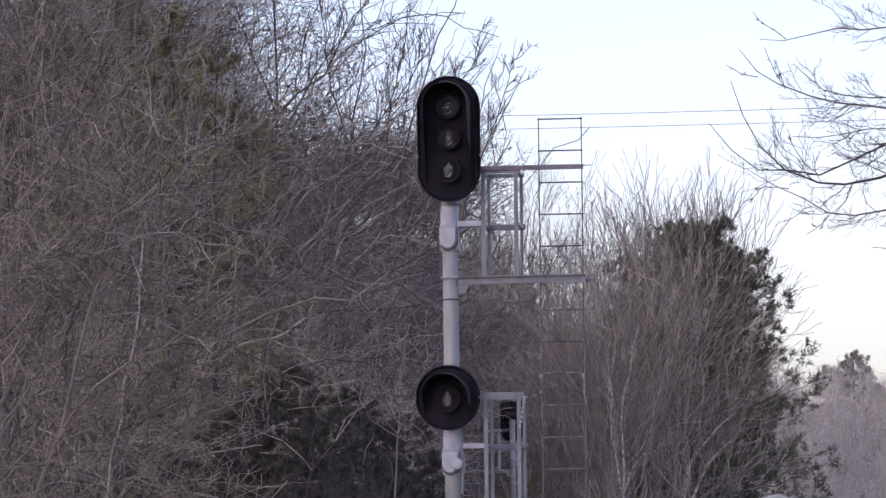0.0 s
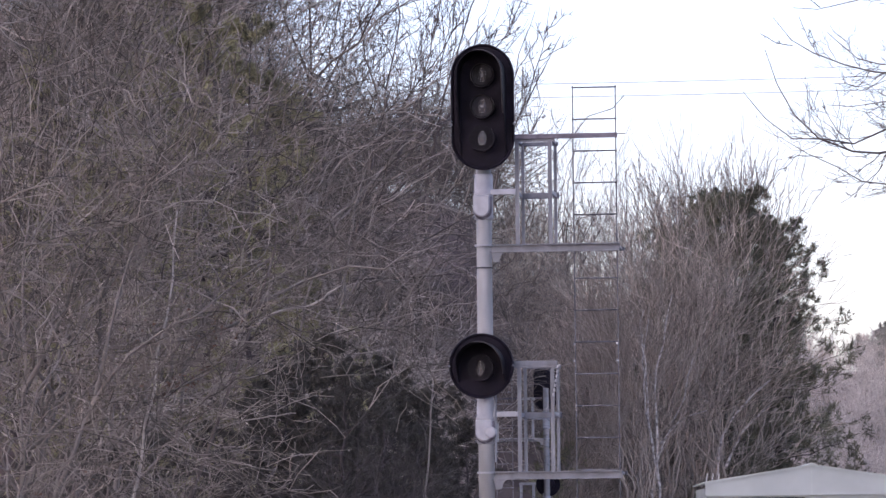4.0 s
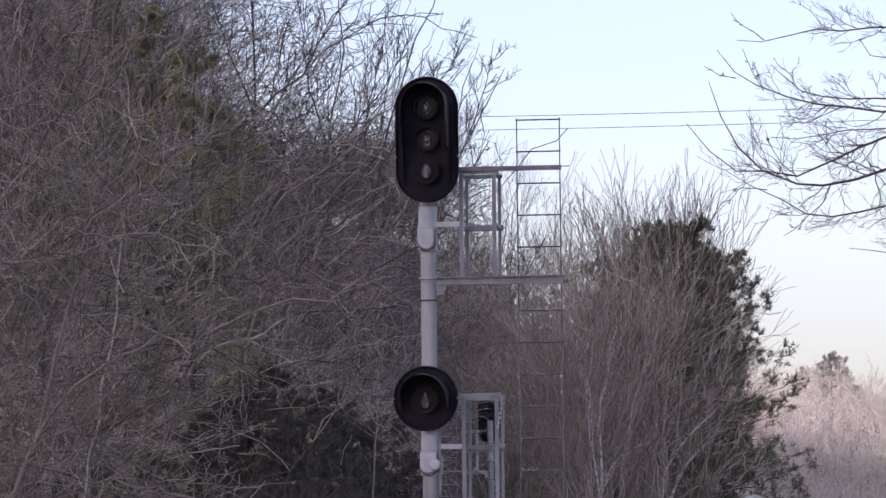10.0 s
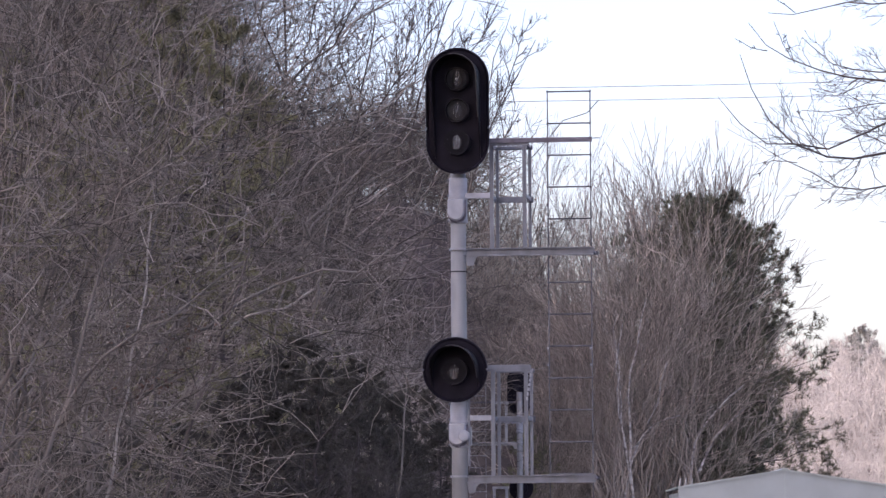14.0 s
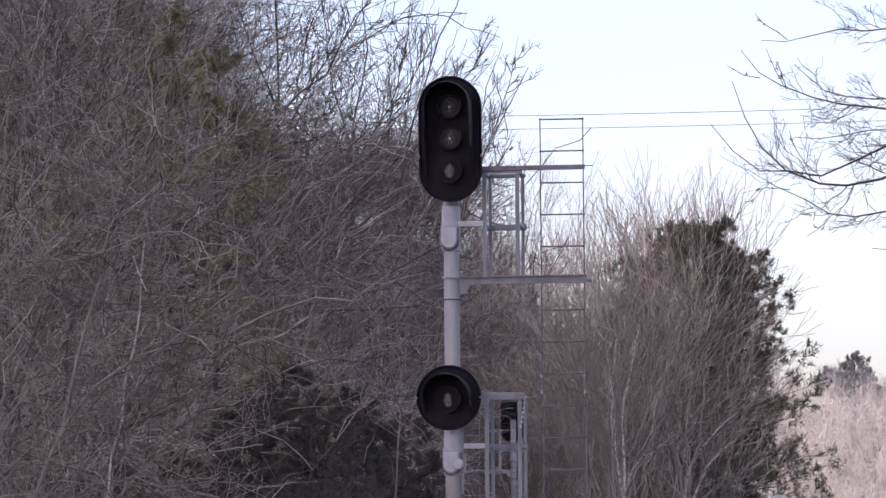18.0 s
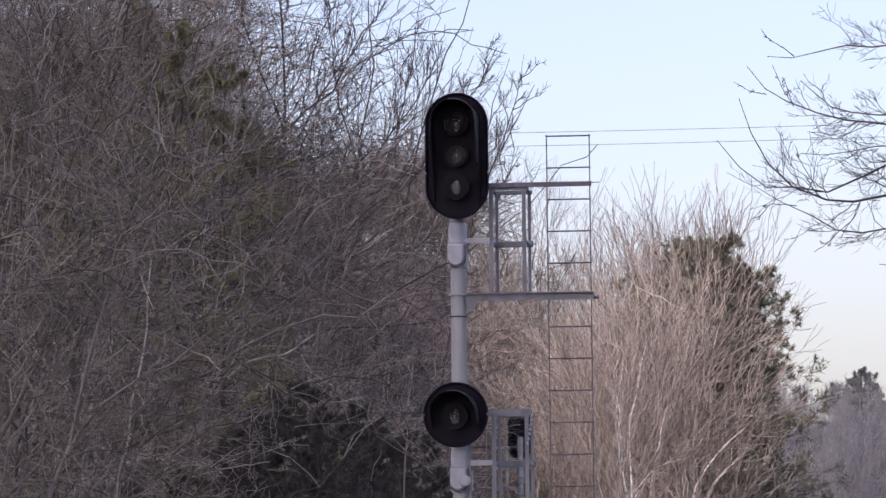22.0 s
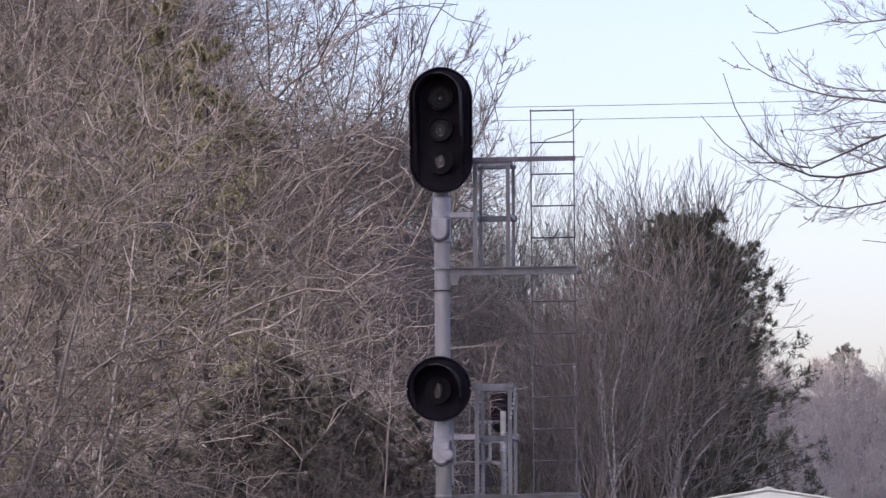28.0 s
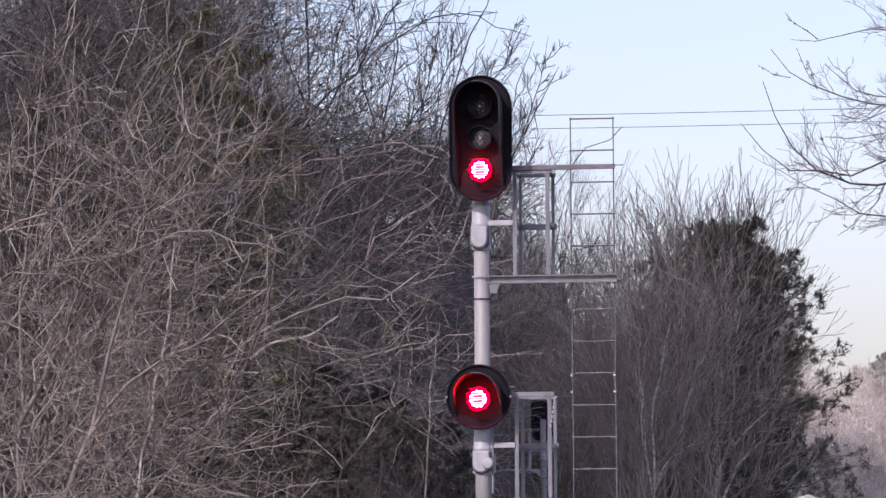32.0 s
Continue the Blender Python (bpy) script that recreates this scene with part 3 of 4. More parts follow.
def needle_mesh(name, rng, at, ways, size, n=7, width=0.045):
    """Tufts of needles: n thin blades fanning out round each way."""
    c = np.repeat(at, n, 0)
    w = unit(np.repeat(ways, n, 0) * 0.8 + rng.normal(0, 0.7, (len(at) * n, 3)))
    side = unit(np.cross(w, rng.normal(0, 1, w.shape)))
    L = size * rng.uniform(0.6, 1.25, len(c))[:, None]
    v = np.stack([c - side * L * width, c + side * L * width, c + w * L], 1).reshape(-1, 3)
    return quads(name, v, np.arange(len(v)).reshape(-1, 3))


def pine_tree(name, seed, height, spread, whorls=13, per=5, low=0.12, tuft=0.3, blades=9, girth=0.17, density=6, bulge=0.62, leaf=None, rise=(0.0, 0.8), width=0.06):
    """A white pine: straight trunk, tiers of rising limbs, clumps of needles along their outer halves."""
    rng = np.random.default_rng(seed)
    tree = new(name)
    p0, r0 = stems(rng, np.zeros((1, 3)), np.array([[0, 0, 1.0]]), np.array([height]), np.array([girth]), 14, (0, 0, 0.5), 0.015, 0.015)
    t = np.clip(np.repeat(np.linspace(low, 0.97, whorls), per) + rng.normal(0, 0.012, whorls * per), low, 0.985)
    az = rng.uniform(0, 2 * np.pi, len(t))
    i = np.minimum((t * 13).astype(int), 12)
    f = (t * 13 - i)[:, None]
    start = p0[0, i] * (1 - f) + p0[0, i + 1] * f
    way = np.stack([np.cos(az), np.sin(az), rise[0] + rise[1] * t ** 2], -1)
    tier = np.repeat(rng.uniform(0.75, 1.15, whorls), per)
    L = spread * (1.02 - t) ** bulge * rng.uniform(0.5, 1.25, len(t)) * tier * np.where(t < 0.3, 0.75 + t, 1)
    p1, r1 = stems(rng, start, way, L, 0.035 * (1.1 - t), 7, (0, 0, 0.3), 0.07, 0.008)
    p2, r2 = branch(rng, p1, r1, density, 46, 14, 0.34, 4, (0, 0, 0.3), 0.1, 0.3, 1.15, 0.5, 0.006)
    p3, r3 = branch(rng, p2, r2, 3, 42, 12, 0.5, 3, (0, 0, 0.35), 0.1, 0.3, 1.1, 0.6, 0.005)
    at = np.concatenate([p3[:, -1], p3[:, 1], p2[:, -1], p2[:, 2], p1[:, -1], p3[:, 0], p1[:, -2]])
    ways = np.concatenate([p3[:, -1] - p3[:, 1], p3[:, -1] - p3[:, 0], p2[:, -1] - p2[:, 2], p2[:, -1] - p2[:, 1], p1[:, -1] - p1[:, -2], p3[:, -1] - p3[:, 0], p1[:, -1] - p1[:, -3]])
    ways = unit(ways) + np.array([0, 0, 0.3])
    finish("trunk", tube_mesh("trunk", [(p0, r0, 8)]), DARKBARK, tree, "dark furrowed trunk", True)
    finish("bough", tube_mesh("bough", [(p1, r1, 4), (p2, r2, 3)]), DARKBARK, tree, "tiers of dark boughs", False)
    finish("crown", needle_mesh("crown", rng, at, ways, tuft, blades, width), leaf, tree, "dark green needle tufts", False)
    return tree


def drop(ob):
    """Takes away the pattern that copies were made from."""
    for o in (*ob.children_recursive, ob):
        bpy.data.objects.remove(o)


def plant(pattern, spots, label, category, group):
    """Copies of a pattern at (x, y, size, turn in degrees); each stands in the ground."""
    for x, y, size, turn in spots:
        ob = copy_thing(pattern, pose(x, y, ground_z(x, y) - 0.08, 0, 0, turn) @ Matrix.Diagonal((size, size, size, 1)))
        tagged(ob, label, category, group)


def across(view, y):
    """The x at distance y of a sight line, given by its slope in thousandths to the right of straight ahead."""
    return view * y / 1000


def wood(patterns, rows, label, category, group):
    """rows: (slope in thousandths, distance, size, turn); the patterns take turns."""
    for k, p in enumerate(patterns):
        plant(p, [(across(a, y), y, size, turn) for a, y, size, turn in rows[k::len(patterns)]], label, category, group)
    for p in patterns:
        drop(p)


# young leaning trees at the edge of the wood: fine sprays
edge = [fork_tree("bare_tree", 11 + k, 8.6, levels=6, trunks=2, girth=0.046, bole=0.24, angle=34, shrink=0.79, lean=(0.35, -0.1), up=0.2, tip=0.0052, extra=0.6, wild=0.2, splay=0.26, bark=GREYBARK, fine=SPRAY) for k in range(3)]
wood(edge, [(-106, 61, 0.95, 0), (-97, 66, 1.15, 15), (-110, 63, 0.85, -14), (-104, 72, 1.3, -20), (-122, 64, 1.38, 10), (-114, 66, 1.38, -8)],
     "leafless young tree leaning from the edge of the wood", "tree", "bare trees at the edge of the wood")
# the wood behind them
back = [fork_tree("bare_tree", 31 + k, 13.0, levels=6, trunks=1, girth=0.09, bole=0.16, angle=33, shrink=0.8, lean=(0.2, -0.1), up=0.25, tip=0.0074, extra=0.6, wild=0.19, splay=0.2, bark=GREYBARK, fine=TWIG) for k in range(3)]
wood(back, [(-108, 84, 1.0, 0), (-97, 90, 1.1, 20), (-86, 86, 0.95, -30), (-74, 94, 0.85, 30), (-62, 93, 0.7, 30), (-47, 94, 0.6, -20), (-38, 97, 0.54, 10), (-30, 100, 0.48, -30), (-23, 104, 0.42, 25), (-112, 110, 1.2, 40), (-100, 114, 1.2, -40), (-88, 112, 1.1, 70), (-80, 116, 0.95, 20), (-106, 92, 1.2, 60), (-94, 93, 1.1, -50), (-84, 101, 1.0, 110), (-14, 104, 0.52, 60), (-8, 110, 0.42, 100), (-104, 99, 1.25, -10), (-92, 98, 1.25, 15), (-82, 97, 1.0, 0), (-78, 103, 0.95, 30), (-70, 98, 0.8, -25), (-28, 152, 0.5, 0), (-19, 158, 0.46, 40), (-11, 155, 0.42, 160), (-5, 160, 0.36, 240)],
     "leafless grey-brown tree inside the wood", "tree", "bare trees in the wood")
# arching saplings whose pale stems sweep up out of the brush
arch = [fork_tree("bare_sapling", 41 + k, 6.8, levels=5, trunks=2, girth=0.04, bole=0.4, angle=27, shrink=0.8, lean=(0.6, -0.1), up=0.3, tip=0.0066, extra=0.5, wild=0.2, splay=0.18, bark=PALEBARK, fine=PALEBARK) for k in range(4)]
wood(arch, [(-66, 90, 1.0, 0), (-58, 88, 0.9, 15), (-51, 91, 1.0, -15), (-45, 88, 0.95, 8), (-41, 94, 1.05, -20), (-35, 90, 0.9, 12), (-31, 95, 1.0, 0), (-27, 92, 0.8, -12), (-26, 97, 0.7, 8), (-76, 88, 1.0, 10), (-86, 86, 1.0, -10), (-96, 84, 1.1, 6), (-48, 101, 1.1, 0), (-33, 103, 1.0, 14)],
     "slender leafless sapling arching out of the brush", "sapling", "arching saplings in the wood")
# taller trees whose tops stand against the sky
tall = [fork_tree("bare_tree", 51 + k, 14.6, levels=6, trunks=1, girth=0.12, bole=0.2, angle=31, shrink=0.79, lean=(0.12, 0), up=0.4, tip=0.005, extra=0.6, wild=0.16, splay=0.2, bark=BARK, fine=DUSKTWIG) for k in range(3)]
wood(tall, [(-60, 104, 0.75, 10), (-43, 104, 0.72, -15), (-34, 108, 0.72, 30), (-27, 104, 0.6, -20), (-20, 108, 0.5, 15), (-14, 116, 0.36, -25)],
     "tall leafless tree with rising dark limbs", "tree", "tall bare trees against the sky")

# pines on the left
pines = [pine_tree("pine_tree", 71 + k, 15.0, 4.3, whorls=17, per=6, density=6, tuft=0.15, blades=10, girth=0.1, leaf=OLIVE, rise=(-0.05, 0.55), width=0.09) for k in range(2)]
wood(pines, [(-47, 85, 0.74, 0), (-57, 92, 0.74, 70), (-66, 104, 0.6, 300), (-80, 88, 0.6, 100), (-92, 94, 0.6, 10), (15, 126, 0.36, 200)],
     "olive green white pine among bare trees", "tree", "pines in the wood")

# low dense hemlocks in the shade behind the leaning trees
low = [pine_tree("hemlock", 81 + k, 5.4, 2.1, whorls=15, per=6, density=6, tuft=0.1, blades=6, low=0.03, girth=0.07, leaf=HEMLOCK, width=0.08, rise=(0.0, 0.5)) for k in range(2)]
# The last six, on the left, are added to darken the shaded background.
wood(low, [(-47, 74, 0.84, 0), (-41, 71, 0.84, 60), (-34, 73, 0.9, 130), (-28, 70, 0.84, 200), (-22, 72, 0.84, 290), (-16, 75, 0.8, 20), (-31, 78, 1.0, 80), (-20, 79, 0.92, 150), (-9, 78, 0.84, 240), (-13, 73, 0.78, 100), (-4, 77, 0.72, 310), (-58, 77, 0.72, 45), (-67, 80, 0.7, 170), (-77, 79, 0.66, 260), (-87, 81, 0.66, 330), (-98, 80, 0.6, 110), (-107, 82, 0.62, 15)],
     "low dark green hemlock in the shade of the wood", "tree", "hemlocks at the edge of the wood")

# across the track: broad pines with bare saplings before them
broad = [pine_tree("pine_tree", 91 + k, 14.0, 4.0, whorls=19, per=7, density=8, tuft=0.21, low=0.1, bulge=0.36, blades=6, leaf=SOFTNEEDLE, rise=(0.12, 0.5), width=0.075) for k in range(3)]
wood(broad, [(55, 150, 0.92, 0), (50, 155, 0.95, 120), (66, 152, 0.88, 200), (45, 158, 0.88, 40), (60, 157, 0.92, 260), (24, 172, 0.66, 300)], "broad dark green white pine with spreading limbs", "tree", "pines beyond the track")
fans = [fork_tree("bare_sapling", 111 + k, 10.5, levels=6, trunks=4, girth=0.045, bole=0.34, angle=18, shrink=0.8, lean=(0.0, -0.05), up=0.55, tip=0.0066, extra=0.3, wild=0.1, splay=0.065, bark=RUSSET, fine=RUSSET) for k in range(3)]
wood(fans, [(21, 142, 0.7, 0), (27, 146, 0.8, 20), (33, 138, 0.9, -20), (38, 141, 1.05, 15), (42, 137, 1.1, -12), (46, 141, 1.2, 10), (31, 151, 0.9, 40), (36, 134, 0.92, -25), (49.5, 140, 1.12, -8), (52, 142, 0.8, 12)],
     "clump of leafless russet saplings", "sapling", "saplings beyond the track")
brooms = [fork_tree("bare_tree", 131 + k, 17.0, levels=5, trunks=5, girth=0.085, bole=0.42, angle=17, shrink=0.78, lean=(0.0, 0), up=0.7, tip=0.0095, extra=0.4, wild=0.06, kink=0.08, splay=0.04, bark=DUSKTWIG, fine=BROOMTWIG) for k in range(3)]
wood(brooms, [(26, 186, 0.85, 60), (32, 190, 0.95, 130), (36, 192, 0.98, 20), (40, 188, 0.95, 230), (47, 193, 1.06, 280), (50.5, 195, 1.09, 100), (53.5, 191, 1.05, 0), (21, 184, 0.8, 70), (15, 182, 0.76, 30)],
     "tall slender leafless trees behind the pine", "tree", "slender trees behind the pine")


# undergrowth: thin stems crowding the banks between the trees, too many to count
def thicket(name, seed, n, slopes, reach, heights, tip, mat, label, m=9, sweep=0.15):
    rng = np.random.default_rng(seed)
    y = rng.uniform(*reach, n)
    x = rng.uniform(*slopes, n) / 1000 * y
    st = np.stack([x, y, [ground_z(a, c) - 0.1 for a, c in zip(x, y)]], -1)
    way = np.stack([rng.normal(sweep, 0.25, n), rng.normal(0, 0.2, n), np.ones(n)], -1)
    p0, r0 = stems(rng, st, way, rng.uniform(*heights, n), rng.uniform(0.009, 0.022, n), 6, (sweep, 0, 0.25), 0.16, tip)
    p1, r1 = branch(rng, p0, r0, m, 46, 18, 0.44, 4, (sweep, 0, 0.35), 0.22, 0.1, 1.0, 0.5, tip * 1.25)
    p2, r2 = branch(rng, p1, r1, 3, 44, 16, 0.55, 2, (0, 0, 0.3), 0.2, 0.1, 1.0, 0.7, tip)
    ob = finish(name, tube_mesh(name, [(p0, r0, 3), (p1, r1, 3), (p2, r2, 3)]), mat, None, "", False)
    tagged(ob, label, "undergrowth", kind="stuff")


thicket("undergrowth", 312, 360, (-118, -76), (112, 150), (5.0, 10.0), 0.009, TWIG, "leafless brush high on the wooded bank", m=9, sweep=0.4)
thicket("undergrowth", 301, 300, (-114, -66), (96, 126), (4.5, 9.5), 0.009, TWIG, "tangle of leafless grey-brown undergrowth on the bank", m=9, sweep=0.5)
thicket("undergrowth", 304, 210, (-66, -28), (93, 118), (2.6, 5.0), 0.0088, TWIG, "tall leafless brush crowding the bank", m=8, sweep=0.55)
thicket("undergrowth", 306, 170, (-34, -21), (95, 118), (3.0, 5.4), 0.0085, TWIG, "tall leafless brush crowding the bank", m=8, sweep=0.3)
thicket("undergrowth", 307, 340, (-48, 6), (158, 180), (2.4, 5.2), 0.01, TWIG, "leafless brush along the crest of the bank", m=10, sweep=0.2)
thicket("undergrowth", 308, 150, (4, 34), (140, 166), (2.5, 5.5), 0.009, TWIG, "leafless brush on the bank behind the far signal", sweep=0.1)
thicket("undergrowth", 309, 180, (7, 21), (150, 172), (3.5, 6.2), 0.0095, RUSSET, "leafless brush below the crest of the bank", m=9, sweep=0.1)
thicket("undergrowth", 310, 190, (17, 36), (158, 182), (4.5, 8.0), 0.0098, RUSSET, "tall leafless brush beyond the track", m=10, sweep=0.1)
thicket("undergrowth", 302, 300, (29, 46), (148, 172), (5.0, 9.0), 0.0095, RUSSET, "tangle of leafless russet undergrowth beyond the track", m=9, sweep=0.08)
thicket("undergrowth", 311, 150, (16, 60), (138, 152), (2.0, 5.0), 0.0085, RUSSET, "low leafless russet brush beside the track", sweep=0.15)
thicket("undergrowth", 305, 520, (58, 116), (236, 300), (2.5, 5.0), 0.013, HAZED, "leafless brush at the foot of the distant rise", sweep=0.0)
thicket("undergrowth", 303, 30, (-112, -76), (66, 78), (2.5, 5.0), 0.0048, SPRAY, "leafless shrubs along the edge of the wood", m=8, sweep=0.6)

thicket("undergrowth", 313, 60, (-52, -3), (65, 69), (2.0, 4.2), 0.0042, DUSKTWIG, "thin dark leafless brush before the hemlocks", m=7, sweep=0.2)


# the far wooded rise, too many trees to count
def far_wood():
    rng = np.random.default_rng(7)
    n = 330
    y = rng.uniform(255, 330, n)
    x = rng.uniform(0.06, 0.115, n) * y
    st = np.stack([x, y, [ground_z(a, b) - 0.2 for a, b in zip(x, y)]], -1)
    p0, r0 = stems(rng, st, np.tile([0.02, 0, 1.0], (n, 1)), rng.uniform(1.5, 2.9, n), rng.uniform(0.03, 0.06, n), 6, (0, 0, 0.3), 0.04, 0.02)
    p1, r1 = branch(rng, p0, r0, 12, 50, 16, 0.5, 3, (0, 0, 0.4), 0.2, 0.12, 1.0, 0.5, 0.013)
    p2, r2 = branch(rng, p1, r1, 7, 48, 16, 0.6, 2, (0, 0, 0.4), 0.2, 0.15, 1.0, 0.6, 0.014)
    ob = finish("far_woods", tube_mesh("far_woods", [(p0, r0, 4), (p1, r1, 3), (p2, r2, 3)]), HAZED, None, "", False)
    tagged(ob, "leafless tan woods on the distant rise, paled for haze", "woods", kind="stuff")


far_wood()
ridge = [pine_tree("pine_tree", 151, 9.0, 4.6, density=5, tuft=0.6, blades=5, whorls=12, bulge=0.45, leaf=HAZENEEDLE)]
wood(ridge, [(83, 332, 0.26, 0), (86.5, 330, 0.3, 150), (88.5, 326, 0.36, 90), (91.5, 328, 0.33, 200), (94, 331, 0.28, 40), (98, 330, 0.28, 300)], "distant pine on the wooded rise, needles paled for haze", "tree", "pines on the far rise")


# ---- single stems and limbs that stand out by their pale bark, and the tree on the near right ----
def path_stem(points, r_start, r_end, rng, k=14):
    """A smooth stem through a few places."""
    p = np.array(points, float)
    d = np.concatenate([[0], np.cumsum(np.linalg.norm(p[1:] - p[:-1], axis=1))])
    s = np.linspace(0, d[-1], k)
    q = np.stack([np.interp(s, d, p[:, i]) for i in range(3)], -1)
    q[1:-1] = (q[:-2] + 2 * q[1:-1] + q[2:]) / 4
    q[1:] += rng.normal(0, 0.055 * d[-1] / k, (k - 1, 3))
    return q[None], np.linspace(r_start, r_end, k)[None]


def stem_tree(name, seed, stems_at, label, bark, fine, group, m=(7, 5, 4), angle=40, up=0.5, tip=0.0035, length=0.4, sideways=0.0, leaves=0, limb_bark=None, firm=1.0):
    """A tree whose main stems follow given lines: (points, thick, thin)."""
    rng = np.random.default_rng(seed)
    base = stems_at[0][0][0]
    tree = thing(name, *base, label, "tree", group)
    mains, one, two, three = [], [], [], []
    for pts, a, b in stems_at:
        p0, r0 = path_stem([Vector(p) - Vector(base) for p in pts], a, b, rng)
        mains.append((p0, r0, 7))
        reach = np.linalg.norm(p0[0, 1:] - p0[0, :-1], axis=1).sum()
        p1, r1 = branch(rng, p0, r0, max(3, int(m[0] * min(1.0, reach / 3.0))), angle, 12, length, 6, (sideways, 0, up), 0.12, 0.25, 1.0, 0.5, tip * 1.2 * firm * firm)
        p2, r2 = branch(rng, p1, r1, m[1], 42, 14, 0.58, 4, (sideways * 0.5, 0, up * 0.8), 0.2, 0.15, 1.0, 0.6, tip * firm)
        p3, r3 = branch(rng, p2, r2, m[2], 36, 12, 0.62, 3, (0, 0, up * 0.6), 0.18, 0.2, 1.0, 0.7, tip * 0.9)
        one.append((p1, r1, 4)), two.append((p2, r2, 3)), three.append((p3, r3, 3))
    finish("trunk", tube_mesh("trunk", mains[:1]), bark, tree, "", True)
    for one_limb in mains[1:]:
        finish("limb", tube_mesh("limb", [one_limb]), limb_bark or bark, tree, "", True)
    finish("crown", tube_mesh("crown", one + two + three), fine, tree, "bare twigs", False)
    if leaves:
        tips = np.concatenate([p[:, -1] for p, r, s in three])
        pick = rng.choice(len(tips), leaves, replace=False)
        finish("dry_leaves", needle_mesh("dry_leaves", rng, tips[pick], rng.normal(0, 1, (leaves, 3)), 0.06, 3, 0.3), DRYLEAF, tree, "a few withered brown leaves", False)
    return tree


stem_tree("birch_tree", 201, [
    ([(-5.00, 62.00, -0.10), (-4.58, 62.00, 2.21), (-4.45, 62.17, 3.09), (-4.28, 62.33, 3.77), (-4.24, 62.50, 4.43), (-4.08, 62.67, 5.08), (-4.10, 62.83, 5.62), (-3.96, 63.00, 6.32)], 0.028, 0.01)], "slender white birch at the edge of the wood", PALE, TWIG, "birches", m=(8, 5, 4), length=0.3)
stem_tree("bare_tree", 202, [
    ([(-6.00, 61.00, -0.10), (-5.63, 61.00, 2.22), (-5.01, 61.00, 3.63), (-4.82, 61.00, 4.33), (-4.63, 61.00, 5.21), (-4.21, 61.00, 6.10)], 0.055, 0.014),
    ([(-5.01, 61.00, 3.63), (-4.62, 60.67, 4.16), (-4.03, 60.33, 4.58), (-3.32, 60.00, 4.85)], 0.03, 0.008)], "leafless tree with a leaning forked grey stem", GREYBARK, SPRAY, "bare trees at the edge of the wood", m=(12, 7, 4), sideways=0.32, length=0.24, angle=44, up=0.3, tip=0.0052, firm=1.25)
stem_tree("bare_tree", 203, [
    ([(-6.20, 63.00, -0.10), (-5.58, 63.00, 2.25), (-4.58, 63.00, 3.68), (-4.00, 63.00, 4.61), (-3.63, 63.00, 5.01), (-2.79, 63.00, 5.61)], 0.06, 0.01),
    ([(-4.58, 63.00, 3.68), (-3.93, 62.50, 3.91), (-3.37, 62.00, 4.16)], 0.024, 0.006)], "leafless tree leaning far over, with withered leaves", GREYBARK, SPRAY, "bare trees at the edge of the wood", m=(13, 7, 4), sideways=0.32, length=0.17, angle=44, up=0.25, tip=0.0052, leaves=110, firm=1.25)
stem_tree("bare_tree", 204, [
    ([(-6.20, 64.00, -0.10), (-6.22, 64.00, 2.25), (-6.25, 64.00, 4.63), (-6.13, 64.00, 6.50), (-5.91, 64.00, 8.20), (-5.82, 64.00, 9.29)], 0.04, 0.004),
    ([(-6.23, 64.00, 3.85), (-5.61, 63.67, 4.99), (-5.26, 63.33, 5.97), (-4.84, 63.00, 6.71)], 0.04, 0.01)], "upright leafless tree at the edge of the wood", GREYBARK, SPRAY, "bare trees at the edge of the wood", m=(13, 7, 4), sideways=0.32, angle=44, up=0.3, tip=0.0052, firm=1.25)
stem_tree("bare_tree", 205, [
    ([(-4.60, 64.00, -0.10), (-3.81, 64.00, 2.74), (-3.24, 64.00, 4.28), (-2.84, 64.00, 5.37), (-2.67, 64.00, 6.37)], 0.04, 0.012),
    ([(-3.04, 64.00, 4.75), (-2.74, 63.90, 4.98), (-2.26, 63.80, 5.04), (-1.81, 63.70, 5.32)], 0.02, 0.012),
    ([(-3.56, 64.00, 3.39), (-3.01, 63.75, 3.51), (-2.45, 63.50, 3.58)], 0.014, 0.007)], "leafless tree with pale dead limbs", BARK, SPRAY, "bare trees at the edge of the wood", m=(3, 3, 2), length=0.18, limb_bark=PALE)
stem_tree("bare_tree", 206, [
    ([(-3.00, 92.00, 2.00), (-3.57, 92.00, 3.21), (-2.75, 92.00, 6.33), (-2.51, 92.00, 7.89), (-1.49, 92.00, 8.99), (-0.70, 92.00, 9.54)], 0.06, 0.012),
    ([(-2.65, 92.00, 7.00), (-2.17, 92.00, 8.44), (-1.90, 92.00, 9.89), (-1.58, 92.00, 11.00)], 0.045, 0.01),
    ([(-2.59, 90.00, 6.92), (-1.91, 89.67, 6.97), (-1.14, 89.33, 6.96), (-0.40, 89.00, 7.00)], 0.016, 0.011)], "leafless tree with curved dark stems in the wood", BARK, TWIG, "bare trees in the wood", m=(12, 7, 4), tip=0.0042)
